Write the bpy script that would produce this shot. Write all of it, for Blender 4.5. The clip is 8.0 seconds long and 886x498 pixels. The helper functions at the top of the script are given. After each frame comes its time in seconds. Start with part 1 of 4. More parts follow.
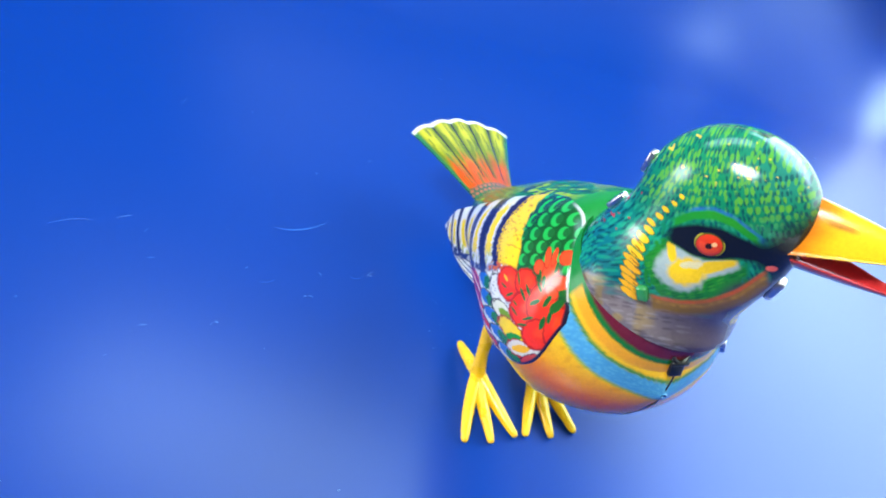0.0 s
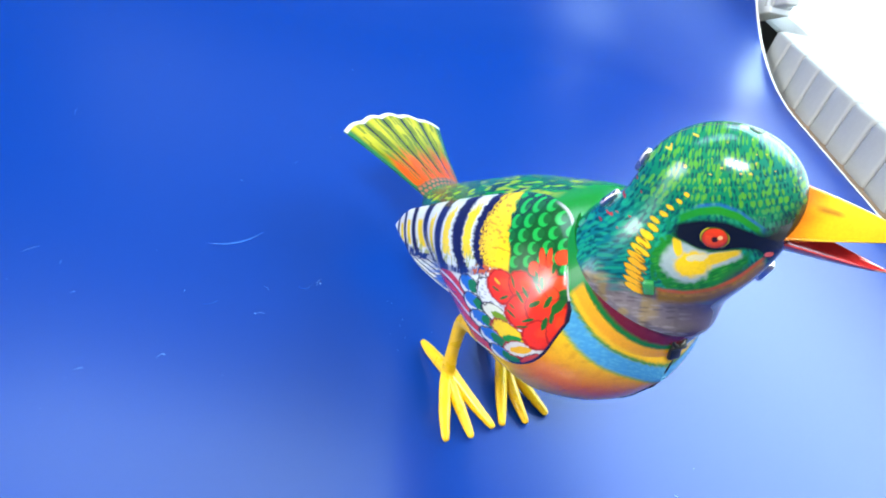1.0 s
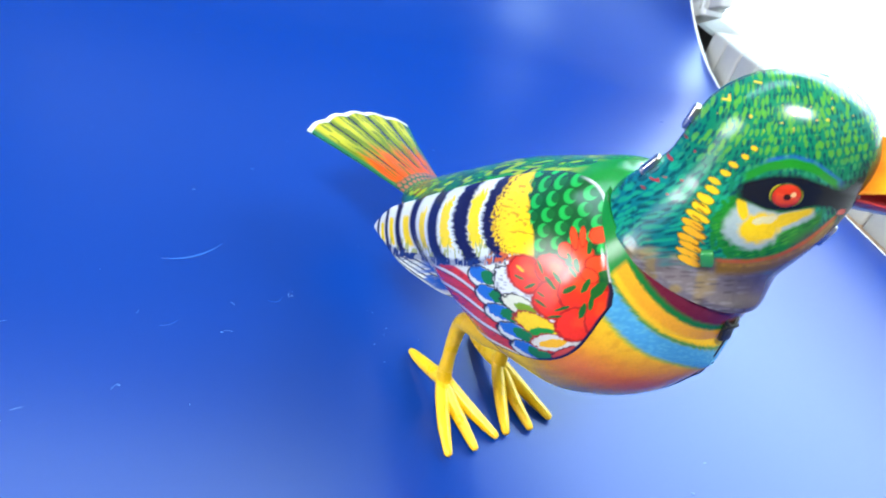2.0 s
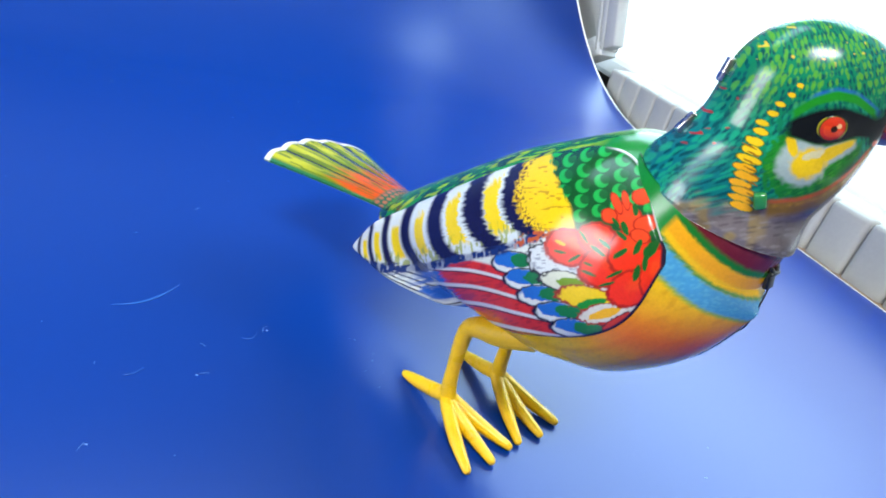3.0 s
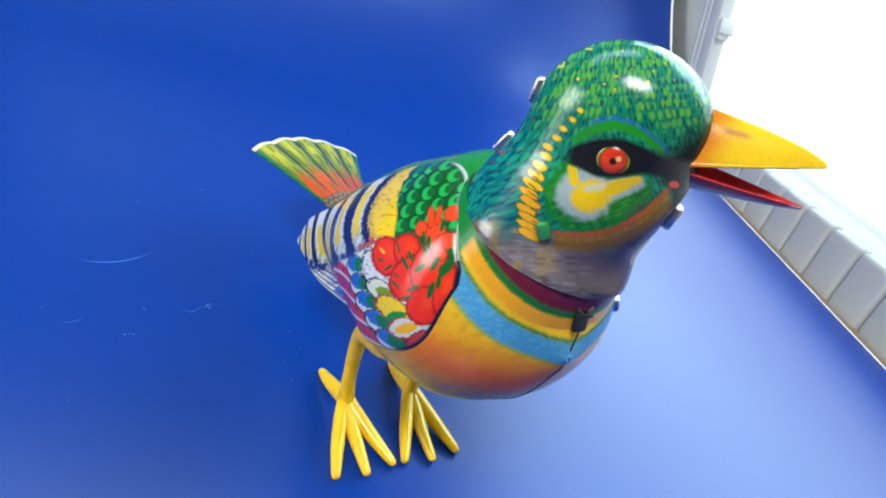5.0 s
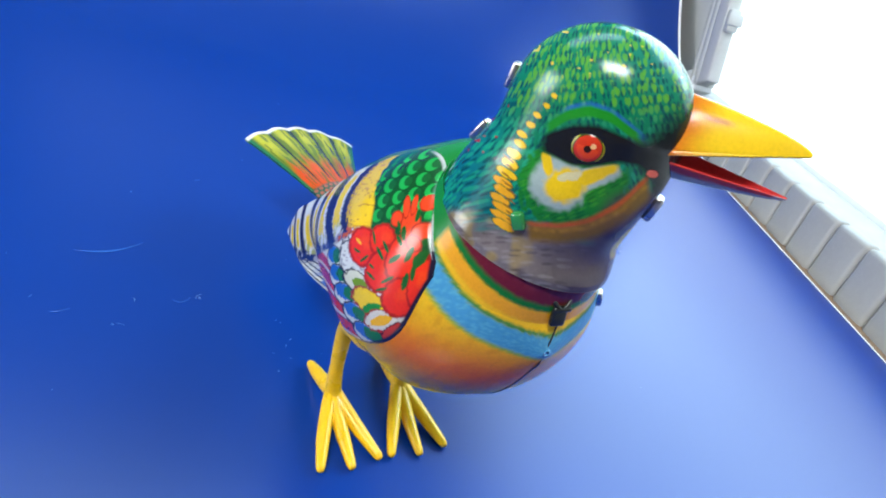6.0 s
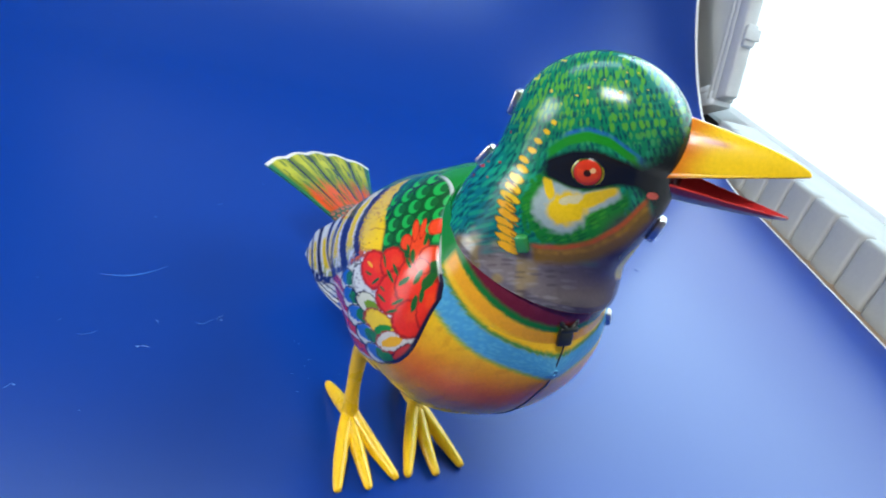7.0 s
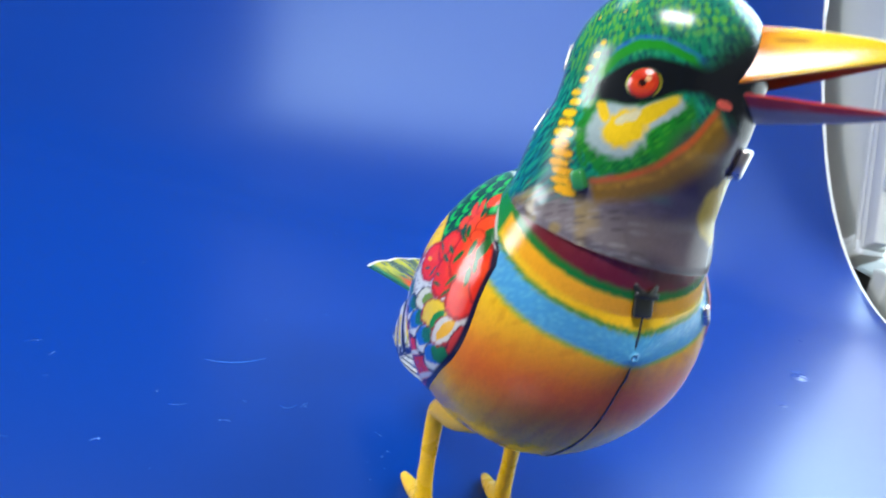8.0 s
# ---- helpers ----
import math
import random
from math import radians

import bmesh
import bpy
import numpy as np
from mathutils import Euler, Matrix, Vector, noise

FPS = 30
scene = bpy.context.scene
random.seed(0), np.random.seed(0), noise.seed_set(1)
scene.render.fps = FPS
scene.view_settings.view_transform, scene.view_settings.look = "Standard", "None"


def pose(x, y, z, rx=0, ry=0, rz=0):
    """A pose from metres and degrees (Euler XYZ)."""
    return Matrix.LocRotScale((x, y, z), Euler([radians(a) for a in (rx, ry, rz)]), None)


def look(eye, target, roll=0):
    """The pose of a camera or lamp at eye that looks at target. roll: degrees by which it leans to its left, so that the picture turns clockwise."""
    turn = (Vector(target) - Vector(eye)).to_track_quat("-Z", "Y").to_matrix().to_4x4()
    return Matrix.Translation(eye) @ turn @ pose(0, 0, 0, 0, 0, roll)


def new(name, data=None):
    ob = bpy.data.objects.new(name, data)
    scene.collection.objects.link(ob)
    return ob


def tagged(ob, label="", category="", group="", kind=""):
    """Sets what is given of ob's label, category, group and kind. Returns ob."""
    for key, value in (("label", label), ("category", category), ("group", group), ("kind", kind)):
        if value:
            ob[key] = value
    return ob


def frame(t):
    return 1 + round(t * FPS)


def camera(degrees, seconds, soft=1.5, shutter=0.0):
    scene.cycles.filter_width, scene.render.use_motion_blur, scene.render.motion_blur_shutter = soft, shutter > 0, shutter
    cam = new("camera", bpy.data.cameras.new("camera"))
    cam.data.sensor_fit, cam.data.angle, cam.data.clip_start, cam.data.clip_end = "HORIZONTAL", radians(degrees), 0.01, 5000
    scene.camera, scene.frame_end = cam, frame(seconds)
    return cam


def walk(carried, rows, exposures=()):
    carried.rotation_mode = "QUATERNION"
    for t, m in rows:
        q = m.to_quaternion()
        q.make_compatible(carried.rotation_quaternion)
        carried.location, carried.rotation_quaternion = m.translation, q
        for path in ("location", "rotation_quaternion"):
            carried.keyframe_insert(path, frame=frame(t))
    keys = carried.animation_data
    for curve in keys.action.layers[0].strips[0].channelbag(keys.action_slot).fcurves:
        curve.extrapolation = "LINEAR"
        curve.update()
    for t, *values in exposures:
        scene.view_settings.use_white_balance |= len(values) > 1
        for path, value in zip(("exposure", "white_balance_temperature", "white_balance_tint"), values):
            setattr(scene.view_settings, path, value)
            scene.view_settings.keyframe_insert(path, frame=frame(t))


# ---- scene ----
cam = camera(75.0, 8.0, soft=1.9, shutter=0.4)
PATH = [
    (0, (-0.0737, -0.0994, 0.1796), (-0.0276, 0.0464, 0.0507), 11.2),
    (0.5, (-0.0878, -0.0887, 0.1770), (-0.0153, 0.0453, 0.0474), 14.0),
    (1, (-0.0920, -0.0879, 0.1798), (-0.0145, 0.0447, 0.0516), 13.6),
    (1.5, (-0.0922, -0.0825, 0.1749), (-0.0118, 0.0481, 0.0466), 13.9),
    (3, (-0.1222, -0.0653, 0.1407), (0.0025, 0.0565, 0.0427), 14.0),
    (3.5, (-0.1101, -0.0708, 0.1448), (0.0080, 0.0555, 0.0443), 16.6),
    (4, (-0.0966, -0.0807, 0.1493), (0.0093, 0.0555, 0.0482), 15.9),
    (4.5, (-0.0827, -0.0955, 0.1504), (0.0171, 0.0471, 0.0520), 16.3),
    (6, (-0.0673, -0.0975, 0.1500), (0.0271, 0.0464, 0.0480), 17.1),
    (6.5, (-0.0645, -0.0949, 0.1523), (0.0332, 0.0504, 0.0557), 17.2),
    (7, (-0.0662, -0.1000, 0.1526), (0.0216, 0.0503, 0.0541), 14.9),
    (7.5, (-0.0558, -0.1071, 0.1433), (0.0119, 0.0658, 0.0691), 10.2),
    (8, (-0.0499, -0.1128, 0.1166), (-0.0056, 0.0763, 0.0688), 9.4),
]
walk(cam, [(t, look(eye, target, roll)) for t, eye, target, roll in PATH], exposures=[(0.0, 0.86), (1.7, 0.92), (3.0, 0.56), (4.5, 0.40), (6.0, 0.40), (7.0, 0.20), (8.0, 0.60)])

# ---- world and light ----
# the long edge of the blue sheet runs along D through C; N points from it to the window
C, D = Vector((0.3434, 0.0999, 0.0)), Vector((0.4271, 0.9042, 0.0))
N = Vector((0.9042, -0.4271, 0.0))
ANGLE = math.degrees(math.atan2(D.y, D.x))


def place(s, off, z):
    return C + D * s + N * off + Vector((0, 0, z))


world = bpy.data.worlds.new("world")
scene.world = world
world.use_nodes = True
wn = world.node_tree.nodes
sky = wn.new("ShaderNodeTexSky")
sky.sky_type, sky.sun_disc, sky.sun_elevation, sky.sun_rotation = "NISHITA", False, radians(38), radians(60)
wn["Background"].inputs["Strength"].default_value = 0.12
world.node_tree.links.new(sky.outputs[0], wn["Background"].inputs["Color"])


def area(name, eye, target, wide, high, watts, colour, spin=0):
    lamp = bpy.data.lights.new(name, "AREA")
    lamp.shape, lamp.size, lamp.size_y, lamp.energy, lamp.color = "RECTANGLE", wide, high, watts, colour
    ob = new(name, lamp)
    ob.matrix_world = look(eye, target, spin)
    return ob


# daylight in the window opening, an added fill at left, and two ceiling strips
area("window_daylight", place(0.75, 0.34, 0.86), place(0.45, -0.6, 0.2), 1.6, 0.7, 22, (0.57, 0.83, 1.0))
area("left_fill_light", (-2.15, 0.75, 0.52), (0, 0, 0.1), 0.80, 0.85, 24, (0.92, 0.97, 1.0))
area("ceiling_strip_light", (-0.25, 0.95, 1.70), (-0.25, 0.95, 0), 1.5, 0.5, 11, (0.56, 0.82, 1.0)).matrix_world = pose(-0.25, 0.95, 1.70, 0, 0, -28)
area("ceiling_strip_light", (-0.72, -0.68, 1.70), (-0.72, -0.68, 0), 0.75, 0.42, 31, (0.97, 0.98, 1.0), -45)

# ---- materials ----


def material(name, colour=(0.5, 0.5, 0.5), rough=0.5, metal=0.0, coat=0.0, vary=0.08, scale=60.0, bump=0.0, bump_scale=300.0, attribute=False,
             rough_vary=0.08, coat_rough=0.05, detail=5, specular=0.5):
    m = bpy.data.materials.new(name)
    m.use_nodes = True
    nt = m.node_tree
    n, l = nt.nodes, nt.links
    b = n["Principled BSDF"]
    b.inputs["Metallic"].default_value = metal
    b.inputs["Coat Weight"].default_value = coat
    b.inputs["Specular IOR Level"].default_value = specular
    b.inputs["Coat Roughness"].default_value = coat_rough
    tc = n.new("ShaderNodeTexCoord")
    big = n.new("ShaderNodeTexNoise")
    big.inputs["Scale"].default_value, big.inputs["Detail"].default_value = scale, detail
    fine = n.new("ShaderNodeTexNoise")
    fine.inputs["Scale"].default_value, fine.inputs["Detail"].default_value = scale * (14 if detail > 1 else 3), min(detail, 3)
    for tex in (big, fine):
        l.new(tc.outputs["Object"], tex.inputs["Vector"])
    add = n.new("ShaderNodeMath")
    add.operation = "ADD"
    l.new(big.outputs["Fac"], add.inputs[0])
    l.new(fine.outputs["Fac"], add.inputs[1])
    val = n.new("ShaderNodeMapRange")
    val.inputs["From Min"].default_value, val.inputs["From Max"].default_value = -0.2, 2.2
    val.inputs["To Min"].default_value, val.inputs["To Max"].default_value = 1 - 3 * vary, 1 + 3 * vary
    l.new(add.outputs[0], val.inputs["Value"])
    hsv = n.new("ShaderNodeHueSaturation")
    l.new(val.outputs[0], hsv.inputs["Value"])
    if attribute:
        at = n.new("ShaderNodeAttribute")
        at.attribute_name = "paint"
        l.new(at.outputs["Color"], hsv.inputs["Color"])
    else:
        hsv.inputs["Color"].default_value = (*colour, 1)
    l.new(hsv.outputs[0], b.inputs["Base Color"])
    rr = n.new("ShaderNodeMapRange")
    rr.inputs["From Min"].default_value, rr.inputs["From Max"].default_value = -0.1, 1.1
    rr.inputs["To Min"].default_value, rr.inputs["To Max"].default_value = max(0.0, rough - 3 * rough_vary), rough + 3 * rough_vary
    l.new(big.outputs["Fac"], rr.inputs["Value"])
    l.new(rr.outputs[0], b.inputs["Roughness"])
    if bump:
        bt = n.new("ShaderNodeTexNoise")
        bt.inputs["Scale"].default_value, bt.inputs["Detail"].default_value = bump_scale, 4
        l.new(tc.outputs["Object"], bt.inputs["Vector"])
        bp = n.new("ShaderNodeBump")
        bp.inputs["Strength"].default_value, bp.inputs["Distance"].default_value = bump, 0.001
        l.new(bt.outputs["Fac"], bp.inputs["Height"])
        l.new(bp.outputs[0], b.inputs["Normal"])
    return m


TIN = material("painted_tin", rough=0.19, coat=0.0, vary=0.10, scale=120, bump=0.05, bump_scale=220, attribute=True, rough_vary=0.025, specular=0.45)
YELLOW = material("yellow_enamel", (0.85, 0.51, 0.006), 0.32, coat=0.1, vary=0.12, scale=150, bump=0.12, bump_scale=500)
STEEL = material("bare_tin", (0.62, 0.60, 0.56), 0.28, metal=1.0, vary=0.15, scale=200)
GREEN_TAB = material("green_tab_paint", (0.03, 0.26, 0.06), 0.25, coat=0.5, vary=0.1, scale=200)
DARK_STEEL = material("dull_steel", (0.07, 0.075, 0.07), 0.35, metal=1.0, vary=0.25, scale=300)
SCUFF_GLINT = material("pale_scuff_and_glint", (0.012, 0.10, 0.42), 0.45, vary=0.2, scale=300)
BLACK = material("black_paint", (0.012, 0.012, 0.014), 0.3, vary=0.1, scale=200)
SHEET = material("blue_plastic_sheet", (0.0004, 0.033, 0.24), 0.28, coat=0.0, vary=0.015, scale=1.5, rough_vary=0.0, detail=1, specular=0.45)
WHITE_EDGE = material("white_cut_edge", (0.78, 0.78, 0.76), 0.5, vary=0.06, scale=80)
# off-white enamel, its colour darkened for the shade under the sill
ENAMEL = material("shaded_radiator_enamel", (0.36, 0.355, 0.33), 0.4, vary=0.05, scale=30)
SILL = material("white_window_sill", (0.82, 0.83, 0.84), 0.35, vary=0.03, scale=15)
FRAME = material("grey_white_window_frame", (0.52, 0.52, 0.50), 0.45, vary=0.05, scale=25)
# walls and ceiling coloured dark so the room throws back little light
PLASTER = material("darkened_plaster", (0.12, 0.118, 0.115), 0.8, vary=0.05, scale=6, bump=0.1, bump_scale=80)
CEILING = material("darkened_ceiling_paint", (0.36, 0.36, 0.35), 0.8, vary=0.04, scale=6)
WOOD = material("table_wood", (0.30, 0.20, 0.12), 0.5, vary=0.2, scale=12)
FLOOR = material("floor_grey", (0.25, 0.24, 0.22), 0.6, vary=0.12, scale=5)
DUST = material("pale_dust", (0.16, 0.30, 0.62), 0.7, vary=0.2, scale=400)
glow = bpy.data.materials.new("bright_sky")
glow.use_nodes = True
gn = glow.node_tree.nodes
gn.remove(gn["Principled BSDF"])
em = gn.new("ShaderNodeEmission")
em.inputs["Color"].default_value, em.inputs["Strength"].default_value = (0.82, 0.95, 1.0, 1), 1.7
glow.node_tree.links.new(em.outputs[0], gn["Material Output"].inputs["Surface"])

# ---- mesh helpers ----
MM = 0.001


def mesh_object(name, verts, faces, mat, parent=None, label="", colours=None, smooth=True):
    me = bpy.data.meshes.new(name)
    me.from_pydata([tuple(v) for v in verts], [], [tuple(f) for f in faces])
    me.materials.append(mat)
    if smooth:
        me.polygons.foreach_set("use_smooth", np.ones(len(me.polygons), dtype=bool))
    if colours is not None:
        at = me.color_attributes.new("paint", "FLOAT_COLOR", "POINT")
        full = np.ones((len(verts), 4), dtype=np.float32)
        full[:, :3] = np.clip(colours, 0, 1)
        at.data.foreach_set("color", full.ravel())
    me.update()
    ob = new(name, me)
    if parent is not None:
        ob.parent = parent
    if label:
        tagged(ob, label)
    return ob


def part(name, bm, mat, parent, label=""):
    me = bpy.data.meshes.new(name)
    bmesh.ops.recalc_face_normals(bm, faces=bm.faces)
    for f in bm.faces:
        f.smooth = True
    bm.to_mesh(me)
    bm.free()
    me.materials.append(mat)
    ob = new(name, me)
    if parent is not None:
        ob.parent = parent
    if label:
        tagged(ob, label)
    return ob


def grid_faces(nu, nv, wrap):
    i, j = np.meshgrid(np.arange(nu - 1), np.arange(nv if wrap else nv - 1), indexing="ij")
    k = (j + 1) % nv
    return np.stack([i * nv + j, (i + 1) * nv + j, (i + 1) * nv + k, i * nv + k], -1).reshape(-1, 4)


def curve(x, xs, ys):
    """A smooth line through a few control values."""
    fine = np.linspace(xs[0], xs[-1], 400)
    raw = np.interp(fine, xs, ys)
    w = 25
    pad = np.concatenate([2 * raw[0] - raw[w:0:-1], raw, 2 * raw[-1] - raw[-2:-w - 2:-1]])
    k = np.hanning(2 * w + 1)
    return np.interp(x, fine, np.convolve(pad, k / k.sum(), "valid"))


def step(a, b, x):
    t = np.clip((x - a) / (b - a), 0, 1)
    return t * t * (3 - 2 * t)


def within(x, a, b, soft):
    return step(a - soft, a + soft, x) * (1 - step(b - soft, b + soft, x))


def speckle(a, b, seed=0.0):
    """Smooth two-dimensional noise, 0 to 1."""
    def h(i, j):
        v = np.sin(i * 127.1 + j * 311.7 + seed * 74.7) * 43758.5453
        return v - np.floor(v)
    ia, ib = np.floor(a), np.floor(b)
    fa, fb = a - ia, b - ib
    fa, fb = fa * fa * (3 - 2 * fa), fb * fb * (3 - 2 * fb)
    return (h(ia, ib) * (1 - fa) + h(ia + 1, ib) * fa) * (1 - fb) + (h(ia, ib + 1) * (1 - fa) + h(ia + 1, ib + 1) * fa) * fb


def paint(base, mask, colour):
    m = np.clip(mask, 0, 1)[..., None]
    return base * (1 - m) + np.array(colour) * m


def tube(bm, pts, radii, sides=12, flat=1.0):
    """A tapered round bar along points, closed with rounded ends; one bmesh may hold several bars of one piece."""
    pts = [Vector(p) for p in pts]
    fine, rad = [], []
    for k in range(len(pts) - 1):
        p0, p1, p2, p3 = pts[max(k - 1, 0)], pts[k], pts[k + 1], pts[min(k + 2, len(pts) - 1)]
        for i in range(6):
            t = i / 6
            fine.append(0.5 * (2 * p1 + (p2 - p0) * t + (2 * p0 - 5 * p1 + 4 * p2 - p3) * t * t + (3 * p1 - p0 - 3 * p2 + p3) * t ** 3))
            rad.append(radii[k] * (1 - t) + radii[k + 1] * t)
    fine.append(pts[-1])
    rad.append(radii[-1])
    d0, d1 = (fine[0] - fine[1]).normalized(), (fine[-1] - fine[-2]).normalized()
    r0, r1 = rad[0], rad[-1]
    fine = [fine[0] + d0 * r0 * 0.9, fine[0] + d0 * r0 * 0.6] + fine + [fine[-1] + d1 * r1 * 0.6, fine[-1] + d1 * r1 * 0.9]
    rad = [r0 * 0.4, r0 * 0.8] + rad + [r1 * 0.8, r1 * 0.4]
    rings = []
    up = Vector((0.3, 0.2, 0.93))
    for k, p in enumerate(fine):
        way = (fine[min(k + 1, len(fine) - 1)] - fine[max(k - 1, 0)]).normalized()
        a = way.cross(up)
        if a.length < 0.05:
            a = way.cross(Vector((1, 0, 0)))
        a.normalize()
        b = a.cross(way)
        rings.append([bm.verts.new(p + a * math.cos(2 * math.pi * i / sides) * rad[k] + b * math.sin(2 * math.pi * i / sides) * rad[k] * flat) for i in range(sides)])
    for r, q in zip(rings, rings[1:]):
        for i in range(sides):
            bm.faces.new((r[i], r[(i + 1) % sides], q[(i + 1) % sides], q[i]))
    bm.faces.new(rings[0])
    bm.faces.new(reversed(rings[-1]))


def box(bm, size, m, bevel=0.0, segments=2):
    made = bmesh.ops.create_cube(bm, size=1.0, matrix=m @ Matrix.Diagonal((*size, 1)))
    if bevel:
        edges = list({e for v in made["verts"] for e in v.link_edges})
        bmesh.ops.bevel(bm, geom=edges, offset=bevel, segments=segments, affect="EDGES", profile=0.5)


# ---- setting: blue sheet, table, radiator, window, room ----
def sweep_height(s):
    return 1.65 * max(0.0, s - 0.115) ** 2


def blue_sheet():
    ss = [-0.9 + 0.03 * i for i in range(34)] + [0.105 + 0.015 * i for i in range(50)]
    offs = [-2.2 + 0.05 * i for i in range(42)] + [-0.1, -0.06, -0.03, -0.012, -0.0034, 0.0]
    verts, faces = [], []
    for thick in (0.0, -0.0022):
        for s in ss:
            slope = 3.3 * max(0.0, s - 0.115)
            nz = 1 / math.sqrt(1 + slope * slope)
            for o in offs:
                p = place(s, o, sweep_height(s))
                p.z += thick * nz
                p -= D * (slope * nz * thick)
                faces_wave = 0.0012 * step(0.15, 0.5, s) * (noise.noise(Vector((s * 5, o * 5, 0))))
                p.z += faces_wave - (0.0009 if o == 0.0 and thick == 0.0 else 0.0)
                verts.append(p)
    ns, no = len(ss), len(offs)
    top = grid_faces(ns, no, False)
    faces = [tuple(f[::-1]) for f in top] + [tuple(f + ns * no) for f in top]
    body_count = len(faces)
    rim = []
    for i in range(ns - 1):
        a, b = i * no + no - 1, (i + 1) * no + no - 1
        rim.append((a, b, b + ns * no, a + ns * no))
        a, b = i * no, (i + 1) * no
        rim.append((b, a, a + ns * no, b + ns * no))
    for j in range(no - 1):
        rim.append((j, j + 1, j + 1 + ns * no, j + ns * no))
        a = (ns - 1) * no + j
        rim.append((a + 1, a, a + ns * no, a + 1 + ns * no))
    ob = mesh_object("blue_sheet", verts, faces + rim, SHEET)
    ob.data.materials.append(WHITE_EDGE)
    for i in range(body_count, body_count + len(rim)):
        ob.data.polygons[i].material_index = 1
        ob.data.polygons[i].use_smooth = False
    for i in range(no - 2, (ns - 1) * (no - 1), no - 1):
        ob.data.polygons[i].material_index = 1
    return tagged(ob, "glossy deep blue plastic sheet with white cut edge, curving up behind", "backdrop sheet", kind="structure")



def sheet_dent(x, y, long, wide, turn, depth):
    """A small pressed-up dent in the sheet."""
    n = 26
    a = np.linspace(-1, 1, n)
    A, B = np.meshgrid(a, a, indexing="ij")
    r = np.clip(np.hypot(A, B), 0, 1)
    H = depth * (1 - r * r) ** 2 * (1 - 0.9 * np.exp(-((A - 0.15) / 0.25) ** 2))
    c, d = math.cos(radians(turn)), math.sin(radians(turn))
    X, Y = A * long / 2, B * wide / 2
    verts = np.stack([x + X * c - Y * d, y + X * d + Y * c, 0.00012 + H], -1).reshape(-1, 3)
    mesh_object("dent", verts, [tuple(f[::-1]) for f in grid_faces(n, n, False)], SHEET, sheet)


sheet = blue_sheet()
sheet_dent(0.228, 0.141, 0.016, 0.010, 35, 0.0009)
sheet_dent(0.186, 0.106, 0.005, 0.004, 20, 0.0004)
sheet_dent(0.283, 0.200, 0.004, 0.004, 0, 0.0005)


def block(name, size, m, mat, label, category, bevel=0.0, kind="structure"):
    bm = bmesh.new()
    box(bm, size, Matrix.Identity(4), bevel)
    ob = part(name, bm, mat, None)
    for f in ob.data.polygons:
        f.use_smooth = False
    ob.matrix_world = m
    return tagged(ob, label, category, kind=kind)


def at(s, off, z):
    return Matrix.Translation(place(s, off, z)) @ pose(0, 0, 0, 0, 0, ANGLE)

# ---- the tin bird: faces -y, stands on the sheet; all in millimetres, scaled to metres ----
bird = tagged(new("tin_toy_bird"), "colourful printed tin toy bird, beak open, standing on blue sheet", "toy bird")

# body: upright oval sections along y
BY = [90, 84, 60, 30, 0, -19, -30, -35, -38, -39]
BZ = [41, 43, 53, 66, 77, 81, 83, 83.5, 84, 84]
BH = [1, 6, 15.5, 26, 33, 28.6, 19.5, 12.8, 5.5, 0.6]
BW = [1, 7, 15, 23, 28, 26, 19, 12.5, 5.5, 0.6]


def body_section(y):
    yy = -np.asarray(y, float)
    xs = [-v for v in BY]
    return curve(yy, xs, BZ), np.maximum(curve(yy, xs, BH), 0.3), np.maximum(curve(yy, xs, BW), 0.3)


def body_halfwidth(y, z):
    zc, hz, hx = body_section(y)
    return hx * np.sqrt(np.clip(1 - ((z - zc) / hz) ** 2, 0, 1))


def level(y, z):
    """Height over the breast band's tilted plane."""
    return (z - 0.57 * (y + 36.5) - 88.5) * 0.87


LEMON, GOLD = (0.76, 0.52, 0.012), (0.76, 0.45, 0.006)
SKYB, MAROON = (0.055, 0.27, 0.50), (0.14, 0.012, 0.02)


